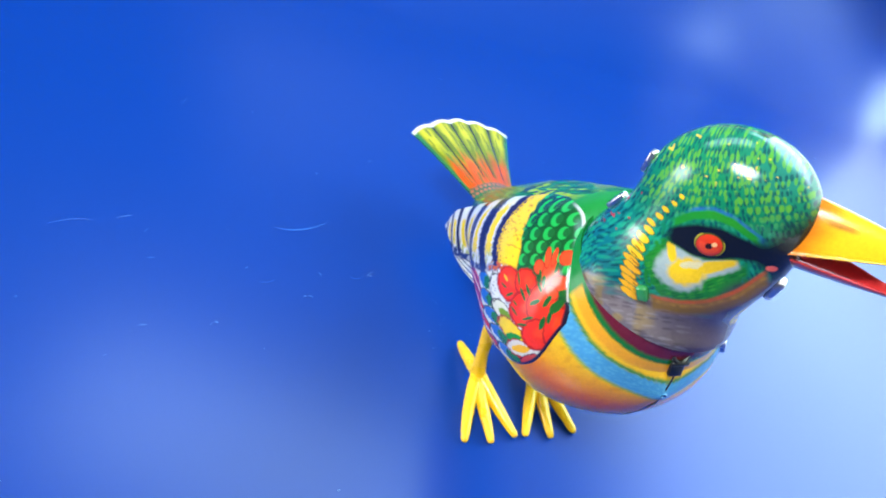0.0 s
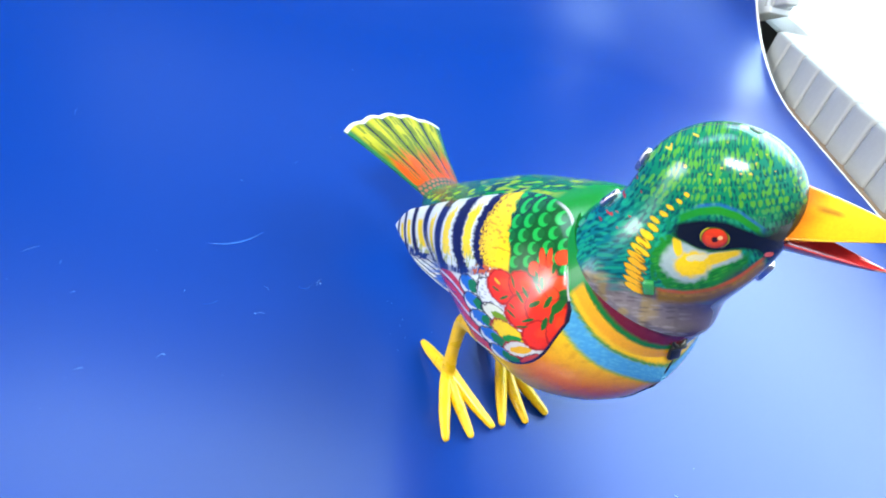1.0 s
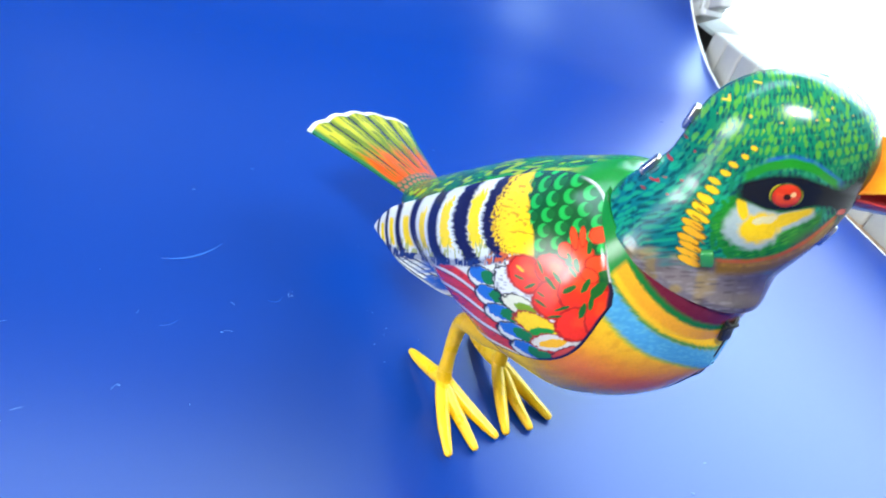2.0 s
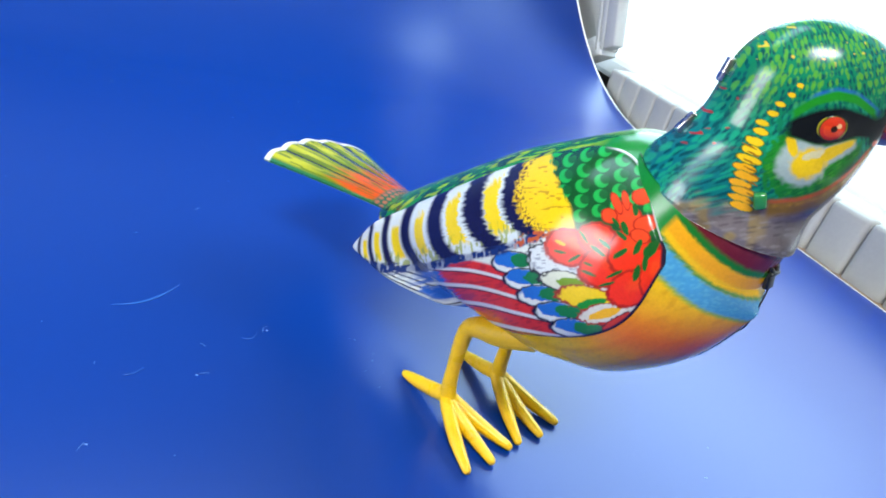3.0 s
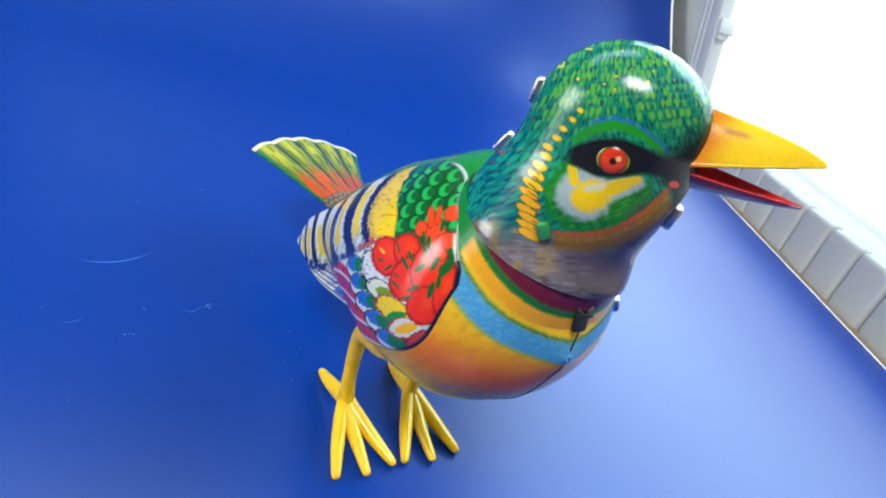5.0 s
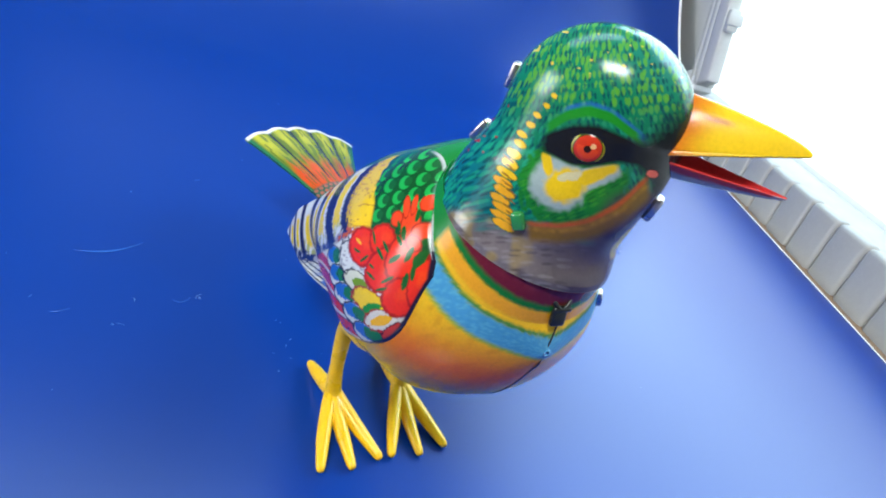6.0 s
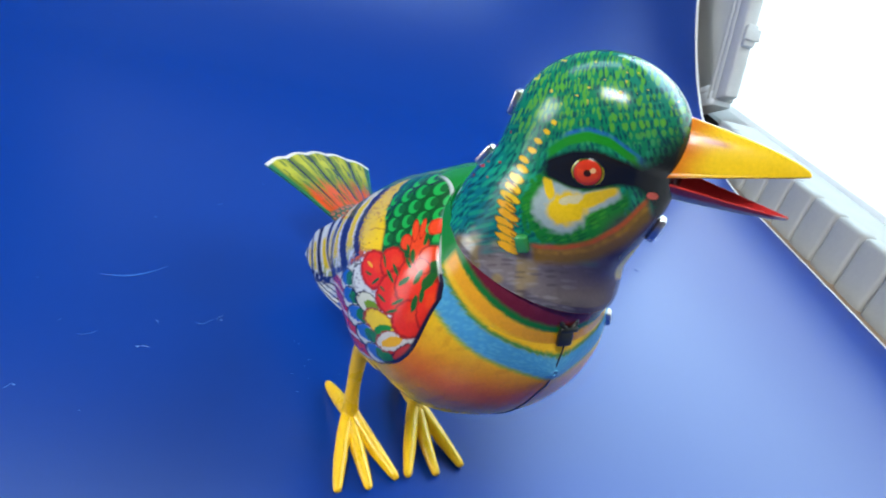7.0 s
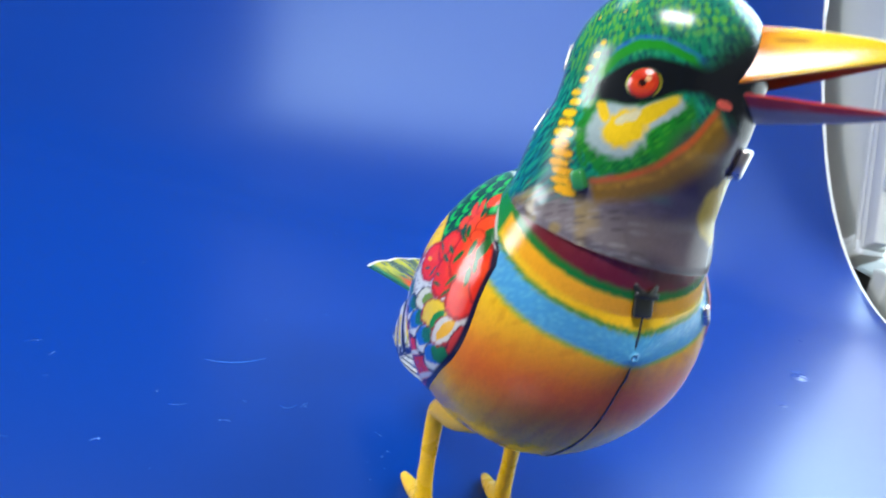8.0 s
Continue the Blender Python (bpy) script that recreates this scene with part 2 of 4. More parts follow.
def paint_body(x, y, z):
    h = level(y, z)
    zc, hz, hx = body_section(y)
    low = (zc - z) / hz
    wob = 0.3 * (speckle(x * 2.2 + 50, (y + z) * 2.2) - 0.5)
    col = np.ones((*x.shape, 3)) * np.array(GOLD)
    col = paint(col, 0.55 * speckle(x * 0.25 + 9, y * 0.25, 2), LEMON)
    col = paint(col, 0.45 * step(0.45, 0.85, speckle(x * 0.9 + 3, (y + z) * 0.7, 12)), (0.50, 0.27, 0.006))
    col = paint(col, 0.35 * step(0.55, 0.9, speckle(x * 2.6, (y - z) * 1.4, 13)) * step(0.1, 0.5, low), (0.34, 0.27, 0.01))
    blush = np.exp(-(((y + 34) / 19) ** 4 + ((z - 74.5) / 8.5) ** 2))
    col = paint(col, 0.85 * blush * step(0.0, 0.5, speckle(x * 0.8, z * 0.8 + 30, 5) * 0.6 + 0.4), (0.74, 0.10, 0.006))
    hh = h + wob
    col = paint(col, within(hh, -4.7, -3.9, 0.35), (0.22, 0.36, 0.05))
    col = paint(col, within(hh, -4.1, -0.3, 0.3), SKYB)
    col = paint(col, 0.5 * within(hh, -4.0, -0.3, 0.2) * step(0.5, 0.8, speckle(x * 3.5 + 20, (y + z) * 3.5, 21)), (0.12, 0.42, 0.55))
    col = paint(col, within(hh, -0.4, 0.4, 0.25), (0.05, 0.20, 0.04))
    col = paint(col, within(hh, 0.4, 3.9, 0.35), (0.80, 0.36, 0.01))
    col = paint(col, within(hh, 0.3, 1.4, 0.4) * 0.7, (0.80, 0.52, 0.012))
    col = paint(col, step(3.7, 4.2, hh), (0.01, 0.16, 0.02))
    col = paint(col, step(4.9, 5.8, hh), MAROON)
    col = paint(col, 0.6 * step(6, 10, hh) * speckle(x * 1.5, y * 1.5, 8), (0.26, 0.05, 0.06))
    # green back with feather strokes
    back = np.maximum(step(-15.5, -13.5, y) * step(-0.2, 0.1, -low), step(-21.6, -20.8, y + wob + 0.22 * (z - 97)) * step(-2.5, 0.0, h + wob))
    col = paint(col, back, (0.008, 0.20, 0.03))
    stroke = step(0.56, 0.7, speckle(x * 1.1, y * 0.35 + 7, 3)) * back * step(0, 8, y)
    col = paint(col, stroke, (0.30, 0.40, 0.02))
    stroke = step(0.58, 0.72, speckle(x * 1.3 + 40, y * 0.4, 4)) * back * step(0, 8, y)
    col = paint(col, stroke, (0.005, 0.05, 0.03))
    return col


def build_body():
    nu, nv = 230, 240
    t = np.linspace(0, 1, nu)
    y = 90 - 129 * (0.5 - 0.5 * np.cos(np.pi * t)) * 0.7 - 129 * t * 0.3
    zc, hz, hx = body_section(y)
    a = np.linspace(0, 2 * np.pi, nv, endpoint=False)
    X = hx[:, None] * np.sin(a)
    Y = np.repeat(y[:, None], nv, 1)
    Z = zc[:, None] + hz[:, None] * np.cos(a)
    col = paint_body(X, Y, Z)
    verts = np.stack([X, Y, Z], -1).reshape(-1, 3) * MM
    faces = list(grid_faces(nu, nv, True)) + [tuple(range(nv))[::-1], tuple((nu - 1) * nv + i for i in range(nv))]
    return mesh_object("body", verts, faces, TIN, bird, "yellow tin body with blue, orange and maroon breast bands", col.reshape(-1, 3))


build_body()

# wings: p runs from the tip to the shoulder, q across
TIP, E1, E2 = (83.0, 38.0), (-0.894, 0.447), (0.447, 0.894)
WP = [0, 5, 15, 40, 70, 88, 100, 109, 115.3, 119.5, 121]
WU = [-4, -1, 4.3, 11.5, 19, 23, 24.2, 22.8, 16.9, 10, 3]
WL = [-6.5, -9, -13.5, -22.5, -23, -20, -17.8, -15.2, -10.8, -4.6, 0.5]
# the same outline on the flat print
PU = [1, 4, 8, 13, 18, 21.8, 23.1, 22.4, 16.9, 10, 3]
PL = [-1, -3.5, -8, -16, -19.5, -18.5, -17, -14, -9, -2.4, 2]
# the flat print is laid out on a sheet of 1000 by 760 and pressed over the plate
POWERS4 = [(i, j) for i in range(5) for j in range(5) if i + j <= 4]


def layout(a, b, powers, ku, kv):
    base = [a ** i * b ** j for i, j in powers]
    return sum(k * v for k, v in zip(ku, base)), sum(k * v for k, v in zip(kv, base))


def blob(u, v, cx, cy, rx, ry, turn=0.0):
    c, s = math.cos(radians(turn)), math.sin(radians(turn))
    x, y = (u - cx) * c + (v - cy) * s, -(u - cx) * s + (v - cy) * c
    return np.hypot(x / rx, y / ry)


def leaf(col, where, u, v, cx, cy, rx, ry, turn, colour, line=None, rough=0.0):
    r = blob(u, v, cx, cy, rx, ry, turn) + rough
    if line is not None:
        col = paint(col, where * (1 - step(1.0, 1.12, r)), line)
    return paint(col, where * (1 - step(0.86, 0.98, r)), colour)


def paint_wing(p, q, rim, across):
    W_POWERS = [t for t in POWERS4 if t[1] < 4]
    u, v = layout(p / 100, q / 20, W_POWERS, (49, -4, 30, -10, 405, -48, 146, 24, 275, 142, -89, -817, -71, 678),
                  (304, -185, -6, 6, 74, -18, -14, 5, -32, -157, 1, 186, 37, -92))
    n1, n2, n3 = speckle(u / 9, v / 9, 1), speckle(u / 16, v / 5, 2), speckle(u / 5, v / 16, 3)
    div = curve(u, [-40, 40, 150, 300, 430, 560, 700, 1100], [335, 348, 388, 397, 388, 350, 320, 300]) + 10 * (n2 - 0.5)
    upper = curve(u, [-40, 60, 200, 340, 480, 600, 700, 800, 1100], [330, 285, 235, 180, 130, 85, 65, 55, 50])
    rough = 0.22 * (n1 - 0.5)
    # pale base, long flight feathers fanning from the tip
    col = np.ones((*u.shape, 3)) * np.array((0.66, 0.70, 0.64))
    vane = across + 0.012 * (n1 - 0.5)
    for a in (0.055, 0.115, 0.18, 0.25, 0.33):
        col = paint(col, within(vane, a - 0.011, a + 0.011, 0.007) * (1 - step(200, 300, u)), (0.012, 0.012, 0.03))
    col = paint(col, 0.5 * step(0.55, 0.75, n2) * (1 - step(150, 260, u)), (0.30, 0.38, 0.45))
    col = paint(col, within(vane, 0.05, 0.40, 0.03) * within(u, 205, 330, 25) * step(0.30, 0.55, n2), (0.02, 0.11, 0.45))
    # crimson feathers with white edges
    w = v - 0.40 * u - 8 * np.sin(u / 70)
    band = (w - 300) / 47 + 1
    fr = band - np.floor(band)
    left = 235 + 26 * np.clip(band, 0, 5) + 20 * (n2 - 0.5)
    zone = step(left - 8, left + 8, u) * step(0.1, 0.3, band)
    col = paint(col, zone, (0.66, 0.03, 0.022))
    col = paint(col, zone * step(0.62, 0.74, n2) * 0.5, (0.26, 0.012, 0.02))
    col = paint(col, within(u - left, -60, 10, 14) * within(fr, 0.12, 0.70, 0.08) * step(0.0, 0.3, band), (0.02, 0.11, 0.45))
    edge_ok = step(left - 70, left - 20, u) * step(0.6, 0.8, band)
    col = paint(col, edge_ok * within(fr, 0.76, 0.97, 0.05), (0.68, 0.70, 0.68))
    col = paint(col, edge_ok * (within(fr, -0.2, 0.06, 0.03) + step(0.985, 1.0, fr)), (0.015, 0.01, 0.02))
    # first row of scallops: white rim, blue, green
    for k in range(5):
        cx, cy = 470 + 38 * k + 3 * k * k, 424 + 60 * k
        rx, ry = 62 + 9 * k, 36
        one = np.ones_like(u)
        col = leaf(col, one, u, v, cx, cy, rx, ry, 14, (0.68, 0.72, 0.68), (0.01, 0.012, 0.03), rough * 0.4)
        col = leaf(col, one, u, v, cx - 6, cy - 10, rx * 0.86, ry * 0.72, 14, (0.02, 0.14, 0.50), None, rough)
        col = leaf(col, one, u, v, cx + 26, cy - 4, rx * 0.60, ry * 0.66, 14, (0.012, 0.17, 0.05), None, rough)
    # second row: grey-white, yellow, green, pink and red
    one = step(500, 520, u + 0.0 * v)
    col = leaf(col, one, u, v, 600, 432, 95, 62, 20, (0.62, 0.66, 0.66), (0.02, 0.02, 0.03), rough)
    col = paint(col, one * 0.6 * step(0.64, 0.74, n2) * (1 - step(0.8, 0.95, blob(u, v, 600, 432, 95, 62, 20))), (0.16, 0.18, 0.24))
    col = leaf(col, one, u, v, 625, 500, 82, 34, 14, (0.64, 0.66, 0.52), (0.02, 0.02, 0.03), rough)
    col = leaf(col, one, u, v, 640, 502, 52, 17, 5, (0.16, 0.30, 0.01), None, rough)
    col = leaf(col, one, u, v, 690, 552, 96, 40, 8, (0.80, 0.56, 0.015), (0.30, 0.03, 0.02), rough)
    col = leaf(col, one, u, v, 706, 572, 58, 17, -12, (0.015, 0.24, 0.03), None, rough)
    col = leaf(col, one, u, v, 768, 604, 104, 36, -8, (0.62, 0.60, 0.52), (0.30, 0.03, 0.02), rough)
    col = leaf(col, one, u, v, 748, 606, 60, 17, -18, (0.80, 0.42, 0.02), None, rough)
    col = leaf(col, one, u, v, 812, 634, 84, 27, -22, (0.58, 0.045, 0.03), (0.05, 0.01, 0.02), rough)
    # barred band above the divide
    bar = step(div + 4, div - 4, v)
    f = np.clip((v - upper) / np.maximum(div - upper, 20), -0.1, 1.1)
    t = u - (u / 410) * (-170 * f + 200 * f * f) + 14 * (n2 - 0.5) * step(200, 420, u)
    col = paint(col, bar, (0.62, 0.68, 0.68))
    for c in (91, 128, 178, 252, 352, 462):
        hw = 3 + c * 0.042
        col = paint(col, bar * within(t, c - hw, c + hw, 3) * within(f + 0.12 * (n3 - 0.5), 0.08, 0.74, 0.06), (0.80, 0.58, 0.008))
    col = paint(col, bar * within(f, 0.62, 1.0, 0.08) * step(0.5, 0.62, n3) * 0.8, (0.30, 0.34, 0.03))
    for c, hw in ((46, 4), (72, 5), (107, 6.5), (150, 8.5), (207, 15), (300, 22), (410, 27), (522, 27)):
        col = paint(col, bar * within(t, c - hw, c + hw, 3 + hw * 0.2), (0.010, 0.010, 0.045))
    col = paint(col, within(v - div, -20, 6, 7) * (0.55 + 0.45 * step(0.36, 0.52, n3)) * within(u, 40, 560, 10), (0.012, 0.03, 0.13))
    col = paint(col, within(v - div, -30, 4, 6) * step(0.45, 0.55, n1) * within(u, 480, 600, 12), (0.50, 0.10, 0.03))
    # yellow
    lim = 606 + 0.36 * (v - 85) + 16 * (n3 - 0.5)
    yel = step(530, 540, t + 14 * (n1 - 0.5)) * step(332, 322, v + 12 * (n3 - 0.5)) * step(lim + 50, lim + 40, u)
    col = paint(col, yel, (0.82, 0.55, 0.008))
    col = paint(col, yel * within(t, 530, 566, 10) * step(0.52, 0.60, speckle(u / 4, v / 4, 6)), (0.10, 0.05, 0.02))
    col = paint(col, yel * step(0.74, 0.82, speckle(u / 18, v / 7, 7)), (0.52, 0.27, 0.01))
    # dark green ground under scales and blossom
    grn = step(lim - 5, lim + 5, u + 10 * (n1 - 0.5)) * step(460, 440, v - 0.2 * (u - 800))
    grn = np.maximum(grn, step(655, 670, u) * within(v, 200, 330, 8))
    col = paint(col, grn, (0.006, 0.075, 0.018))
    su, sv = u + 0.25 * v, v - 0.12 * u
    gx = su / 56
    gy = sv / 50 + 0.5 * (np.floor(gx) % 2)
    cx, cy = gx - np.floor(gx) - 0.5, gy - np.floor(gy) - 0.5
    r_out, r_in = np.hypot(cx * 1.05, cy * 0.9), np.hypot(cx * 1.05 - 0.20, (cy + 0.14) * 0.9)
    top = grn * step(285, 265, v - 0.30 * (780 - u) * (u < 780))
    col = paint(col, top * (1 - step(0.37, 0.43, r_out)) * step(0.24, 0.32, r_in), (0.012, 0.36, 0.06))
    col = paint(col, top * (1 - step(0.20, 0.30, r_in)) * 0.6, (0.01, 0.13, 0.03))
    # red blossom
    red, dark = (0.76, 0.030, 0.010), (0.34, 0.014, 0.008)
    on = np.ones_like(u)
    for cx, cy, rx, ry, turn in ((640, 385, 72, 62, 10), (735, 355, 66, 52, 5), (770, 440, 108, 70, -22), (840, 400, 70, 80, 30), (838, 520, 84, 56, -28), (915, 480, 44, 84, 14)):
        col = leaf(col, on, u, v, cx, cy, rx, ry, turn, red, dark, rough * 0.5)
        col = paint(col, 0.55 * (1 - step(0.3, 0.85, blob(u, v, cx + 0.2 * rx, cy - 0.25 * ry, 0.7 * rx, 0.6 * ry, turn) + rough)), (0.84, 0.075, 0.012))
    for cx, cy, rx, ry, turn in ((846, 290, 40, 58, -30), (808, 240, 14, 36, -20), (838, 232, 12, 32, -10), (890, 222, 32, 26, 10), (905, 318, 46, 30, 15), (940, 292, 18, 26, 0), (780, 280, 26, 24, 0), (880, 350, 34, 22, 30)):
        col = leaf(col, on, u, v, cx, cy, rx, ry, turn, (0.76, 0.06, 0.015), dark, rough * 0.5)
    for cx, cy, rx, ry, turn in ((735, 395, 36, 8, 35), (812, 402, 34, 10, -30), (760, 372, 30, 8, 40), (700, 470, 30, 6, 20), (690, 350, 26, 6, 60), (870, 385, 30, 12, -60), (910, 400, 34, 20, -50), (930, 350, 24, 14, 10),
                                 (820, 345, 24, 9, 40), (700, 440, 18, 5, 20), (655, 420, 26, 6, -30), (612, 400, 20, 5, 15), (790, 470, 34, 6, -25), (760, 505, 30, 5, -15),
                                 (860, 470, 12, 30, 20), (890, 440, 10, 26, 10), (830, 320, 12, 26, -20), (868, 262, 10, 24, -10), (925, 250, 16, 9, 20), (800, 300, 20, 7, 50)):
        col = leaf(col, on, u, v, cx, cy, rx, ry, turn, (0.010, 0.10, 0.015), None, rough)
    col = leaf(col, on, u, v, 615, 370, 20, 6, 30, (0.80, 0.42, 0.02), None, rough)
    # dark rim below, bare tin edge at the shoulder
    col = paint(col, (1 - step(0.4, 0.9, rim)) * step(45, 70, p) * (q < 5), (0.015, 0.012, 0.03))
    col = paint(col, (1 - step(0.15, 0.35, rim)) * (q >= 5) * step(103, 108, p), (0.45, 0.47, 0.45))
    return col


def build_wing(side):
    na, nb = 560, 280
    a = np.linspace(0, 1, na)
    p = 121 * (1 - (1 - a) ** 1.3)
    u, lo = curve(p, WP, WU), curve(p, WP, WL)
    b = np.linspace(0, 1, nb)
    P = np.repeat(p[:, None], nb, 1)
    Q = lo[:, None] + (u - lo)[:, None] * b
    Y = TIP[0] + P * E1[0] + Q * E2[0]
    Z = TIP[1] + P * E1[1] + Q * E2[1]
    own = 17.0 * (1 - step(15, 75, P))
    hw = body_halfwidth(Y, Z)
    rim = np.minimum(np.minimum(b, 1 - b)[None, :] * (u - lo)[:, None], (121 - P) * 1.2)
    lift = 0.30 + 0.9 * np.sqrt(1 - (1 - np.clip(rim / 2.2, 0, 1)) ** 2)
    X = 0.5 * (hw + own + np.sqrt((hw - own) ** 2 + 12)) + lift - 0.5
    pl = curve(p, WP, PL)[:, None]
    col = paint_wing(P, pl + (curve(p, WP, PU)[:, None] - pl) * b, rim, np.repeat(b[None, :], na, 0))
    outer = np.stack([X * side, Y, Z], -1).reshape(-1, 3) * MM
    inner = np.stack([(X - 0.7) * side, Y, Z], -1).reshape(-1, 3) * MM
    f = grid_faces(na, nb, False)
    n = na * nb
    if side > 0:
        f = f[:, ::-1]
    faces = [tuple(q) for q in f] + [tuple(q[::-1] + n) for q in f]
    loop = list(range(nb)) + [i * nb + nb - 1 for i in range(1, na)] + [(na - 1) * nb + j for j in range(nb - 2, -1, -1)] + [i * nb for i in range(na - 2, 0, -1)]
    for i, j in zip(loop, loop[1:] + loop[:1]):
        faces.append((i, j, j + n, i + n) if side < 0 else (j, i, i + n, j + n))
    return mesh_object("wing", np.concatenate([outer, inner]), faces, TIN, bird, "embossed wing plate with barred, scaled and red flower print",
                       np.concatenate([col.reshape(-1, 3), np.ones((n, 3)) * 0.06]))


for side in (-1, 1):
    build_wing(side)


# tail: a thin, slightly arched fan
def build_tail():
    na, nb = 150, 130
    root, tip = Vector((0, 73, 49.5)), Vector((0, 150.5, 39.5))
    length = (tip - root).length
    way = (tip - root).normalized()
    up = Vector((1, 0, 0)).cross(way)
    a, b = np.linspace(0, 1, na), np.linspace(-1, 1, nb)
    A, B = np.meshgrid(a, b, indexing="ij")
    half = 7.5 + 16.6 * A ** 1.1
    feather = np.abs(np.sin((B + 1) * 2.5 * np.pi))
    reach = length * A * (1 + 0.018 * feather * A) * (1 - 0.10 * (B ** 2) * A)
    arch = 4.0 * (1 - B ** 2) + 0.5 * feather * step(0.1, 0.5, A)
    n1, n2 = speckle(B * 30, A * 8, 1), speckle(B * 12, A * 40, 3)
    col = np.ones((na, nb, 3)) * np.array((0.17, 0.22, 0.006))
    k = np.abs(((B + 1) * 2.5) % 1 - 0.5) * 2
    col = paint(col, (1 - step(0.3, 0.8, k)) * step(0.45, 0.8, A), (0.48, 0.45, 0.010))
    col = paint(col, step(0.5, 0.62, n1) * 0.75, (0.09, 0.14, 0.008))
    col = paint(col, step(0.56, 0.30, A + 0.30 * (n1 - 0.5) + 0.12 * k), (0.62, 0.075, 0.008))
    col = paint(col, step(0.5, 0.62, n1) * (1 - step(0.3, 0.55, A)), (0.20, 0.10, 0.01))
    col = paint(col, step(0.86, 0.95, k) * step(0.1, 0.3, A), (0.02, 0.03, 0.005))
    col = paint(col, step(0.9, 0.97, np.abs(B)), (0.02, 0.16, 0.05))
    sc = np.hypot((B * 5.5 + 0.5 * (np.floor(A * 26) % 2)) % 1 - 0.5, (A * 26) % 1 - 0.5)
    col = paint(col, (1 - step(0.14, 0.17, A)), (0.02, 0.10, 0.06))
    col = paint(col, (1 - step(0.14, 0.17, A)) * (1 - step(0.33, 0.42, sc)), (0.34, 0.12, 0.07))
    col = paint(col, step(0.945, 0.965, A + 0.012 * (k - 0.5)), (0.72, 0.70, 0.60))
    P = np.array(root)[None, None] + np.array(way)[None, None] * reach[..., None] + np.array(up)[None, None] * arch[..., None] + np.array((1, 0, 0))[None, None] * (half * B)[..., None]
    top = P.reshape(-1, 3) * MM
    low = (P - np.array(up) * 0.7).reshape(-1, 3) * MM
    f = grid_faces(na, nb, False)
    n = na * nb
    faces = [tuple(q) for q in f] + [tuple(q[::-1] + n) for q in f]
    loop = list(range(nb)) + [i * nb + nb - 1 for i in range(1, na)] + [(na - 1) * nb + j for j in range(nb - 2, -1, -1)] + [i * nb for i in range(na - 2, 0, -1)]
    faces += [(j, i, i + n, j + n) for i, j in zip(loop, loop[1:] + loop[:1])]
    return mesh_object("tail", np.concatenate([top, low]), faces, TIN, bird, "fanned tin tail, yellow-green feathers with orange roots and white tips",
                       np.concatenate([col.reshape(-1, 3), np.ones((n, 3)) * np.array((0.03, 0.15, 0.05))]))


build_tail()

# maroon collar on which the head turns
def build_collar():
    nu, nv = 26, 200
    w = np.linspace(0, 1, nu)
    cy, cz = -17.7 - 2.2 * w, 96.2 + 7.8 * w
    rx, ry, tilt = 20.3 - 2.8 * w, 20.4 - 2.2 * w, np.radians(19 - 6 * w)
    a = np.linspace(0, 2 * np.pi, nv, endpoint=False)
    X = rx[:, None] * np.sin(a)
    back = ry[:, None] * np.cos(a)
    Y = cy[:, None] + back * np.cos(tilt)[:, None]
    Z = cz[:, None] + back * np.sin(tilt)[:, None]
    col = paint_body(X, Y, Z)
    verts = np.stack([X, Y, Z], -1).reshape(-1, 3) * MM
    return mesh_object("collar", verts, [tuple(f) for f in grid_faces(nu, nv, True)] + [tuple((nu - 1) * nv + i for i in range(nv)), tuple(range(nv))[::-1]], TIN, bird,
                       "maroon collar with green edge line", col.reshape(-1, 3))


build_collar()

# head and neck: one tin shell that turns on the collar
HEAD_TURN = 42.0
HEAD_Y = -27.0
head_pivot = Matrix.Translation((0, HEAD_Y * MM, 0)) @ pose(0, 0, 0, 0, 0, HEAD_TURN) @ Matrix.Translation((0, -HEAD_Y * MM, 0))
HZ = [101.5, 107.5, 113.5, 119.5, 126, 140.3]
HX = [17.6, 15.5, 13.5, 11.8, 11.3, 11.3]
HL = [18.4, 17.0, 16.1, 15.4, 15.1, 15.1]
HF = [-4.8, -4.4, -2.6, -0.6, 0, 0]
HT = [9, 8, 5, 2, 0, 0]


def head_section(z):
    """Half width, half length, forward shift and tilt of the head at a height (mm)."""
    dome = np.sqrt(np.clip(1 - np.clip((z - 125.5) / 14.8, 0, 1) ** 2.15, 0.0001, 1))
    return curve(z, HZ, HX) * dome, curve(z, HZ, HL) * dome, curve(z, HZ, HF), curve(z, HZ, HT)


def strokes(a, b, wide, high, share, seed):
    """Short leaf-shaped brush strokes in loose rows, 0 to 1."""
    def h(i, j, n):
        v = np.sin(i * 157.3 + j * 269.5 + n * 53.1 + seed * 91.7) * 43758.5453
        return v - np.floor(v)
    b = b + 0.35 * high * speckle(a / 40 + seed, b / 60, seed)
    j = np.floor(b / high)
    aa = a / wide + h(j, 0, 1) * 5
    i = np.floor(aa)
    fa = aa - i - 0.5 - 0.3 * (h(i, j, 2) - 0.5)
    fb = b / high - j - 0.5
    fa = fa + 0.45 * fb * (h(i, j, 3) + 0.2)
    r = np.hypot(fa * (2.6 + 1.5 * h(i, j, 4)) / (1.15 - 0.7 * fb), fb * 2.1)
    return (1 - step(0.6, 1.05, r)) * (h(i, j, 5) < share)


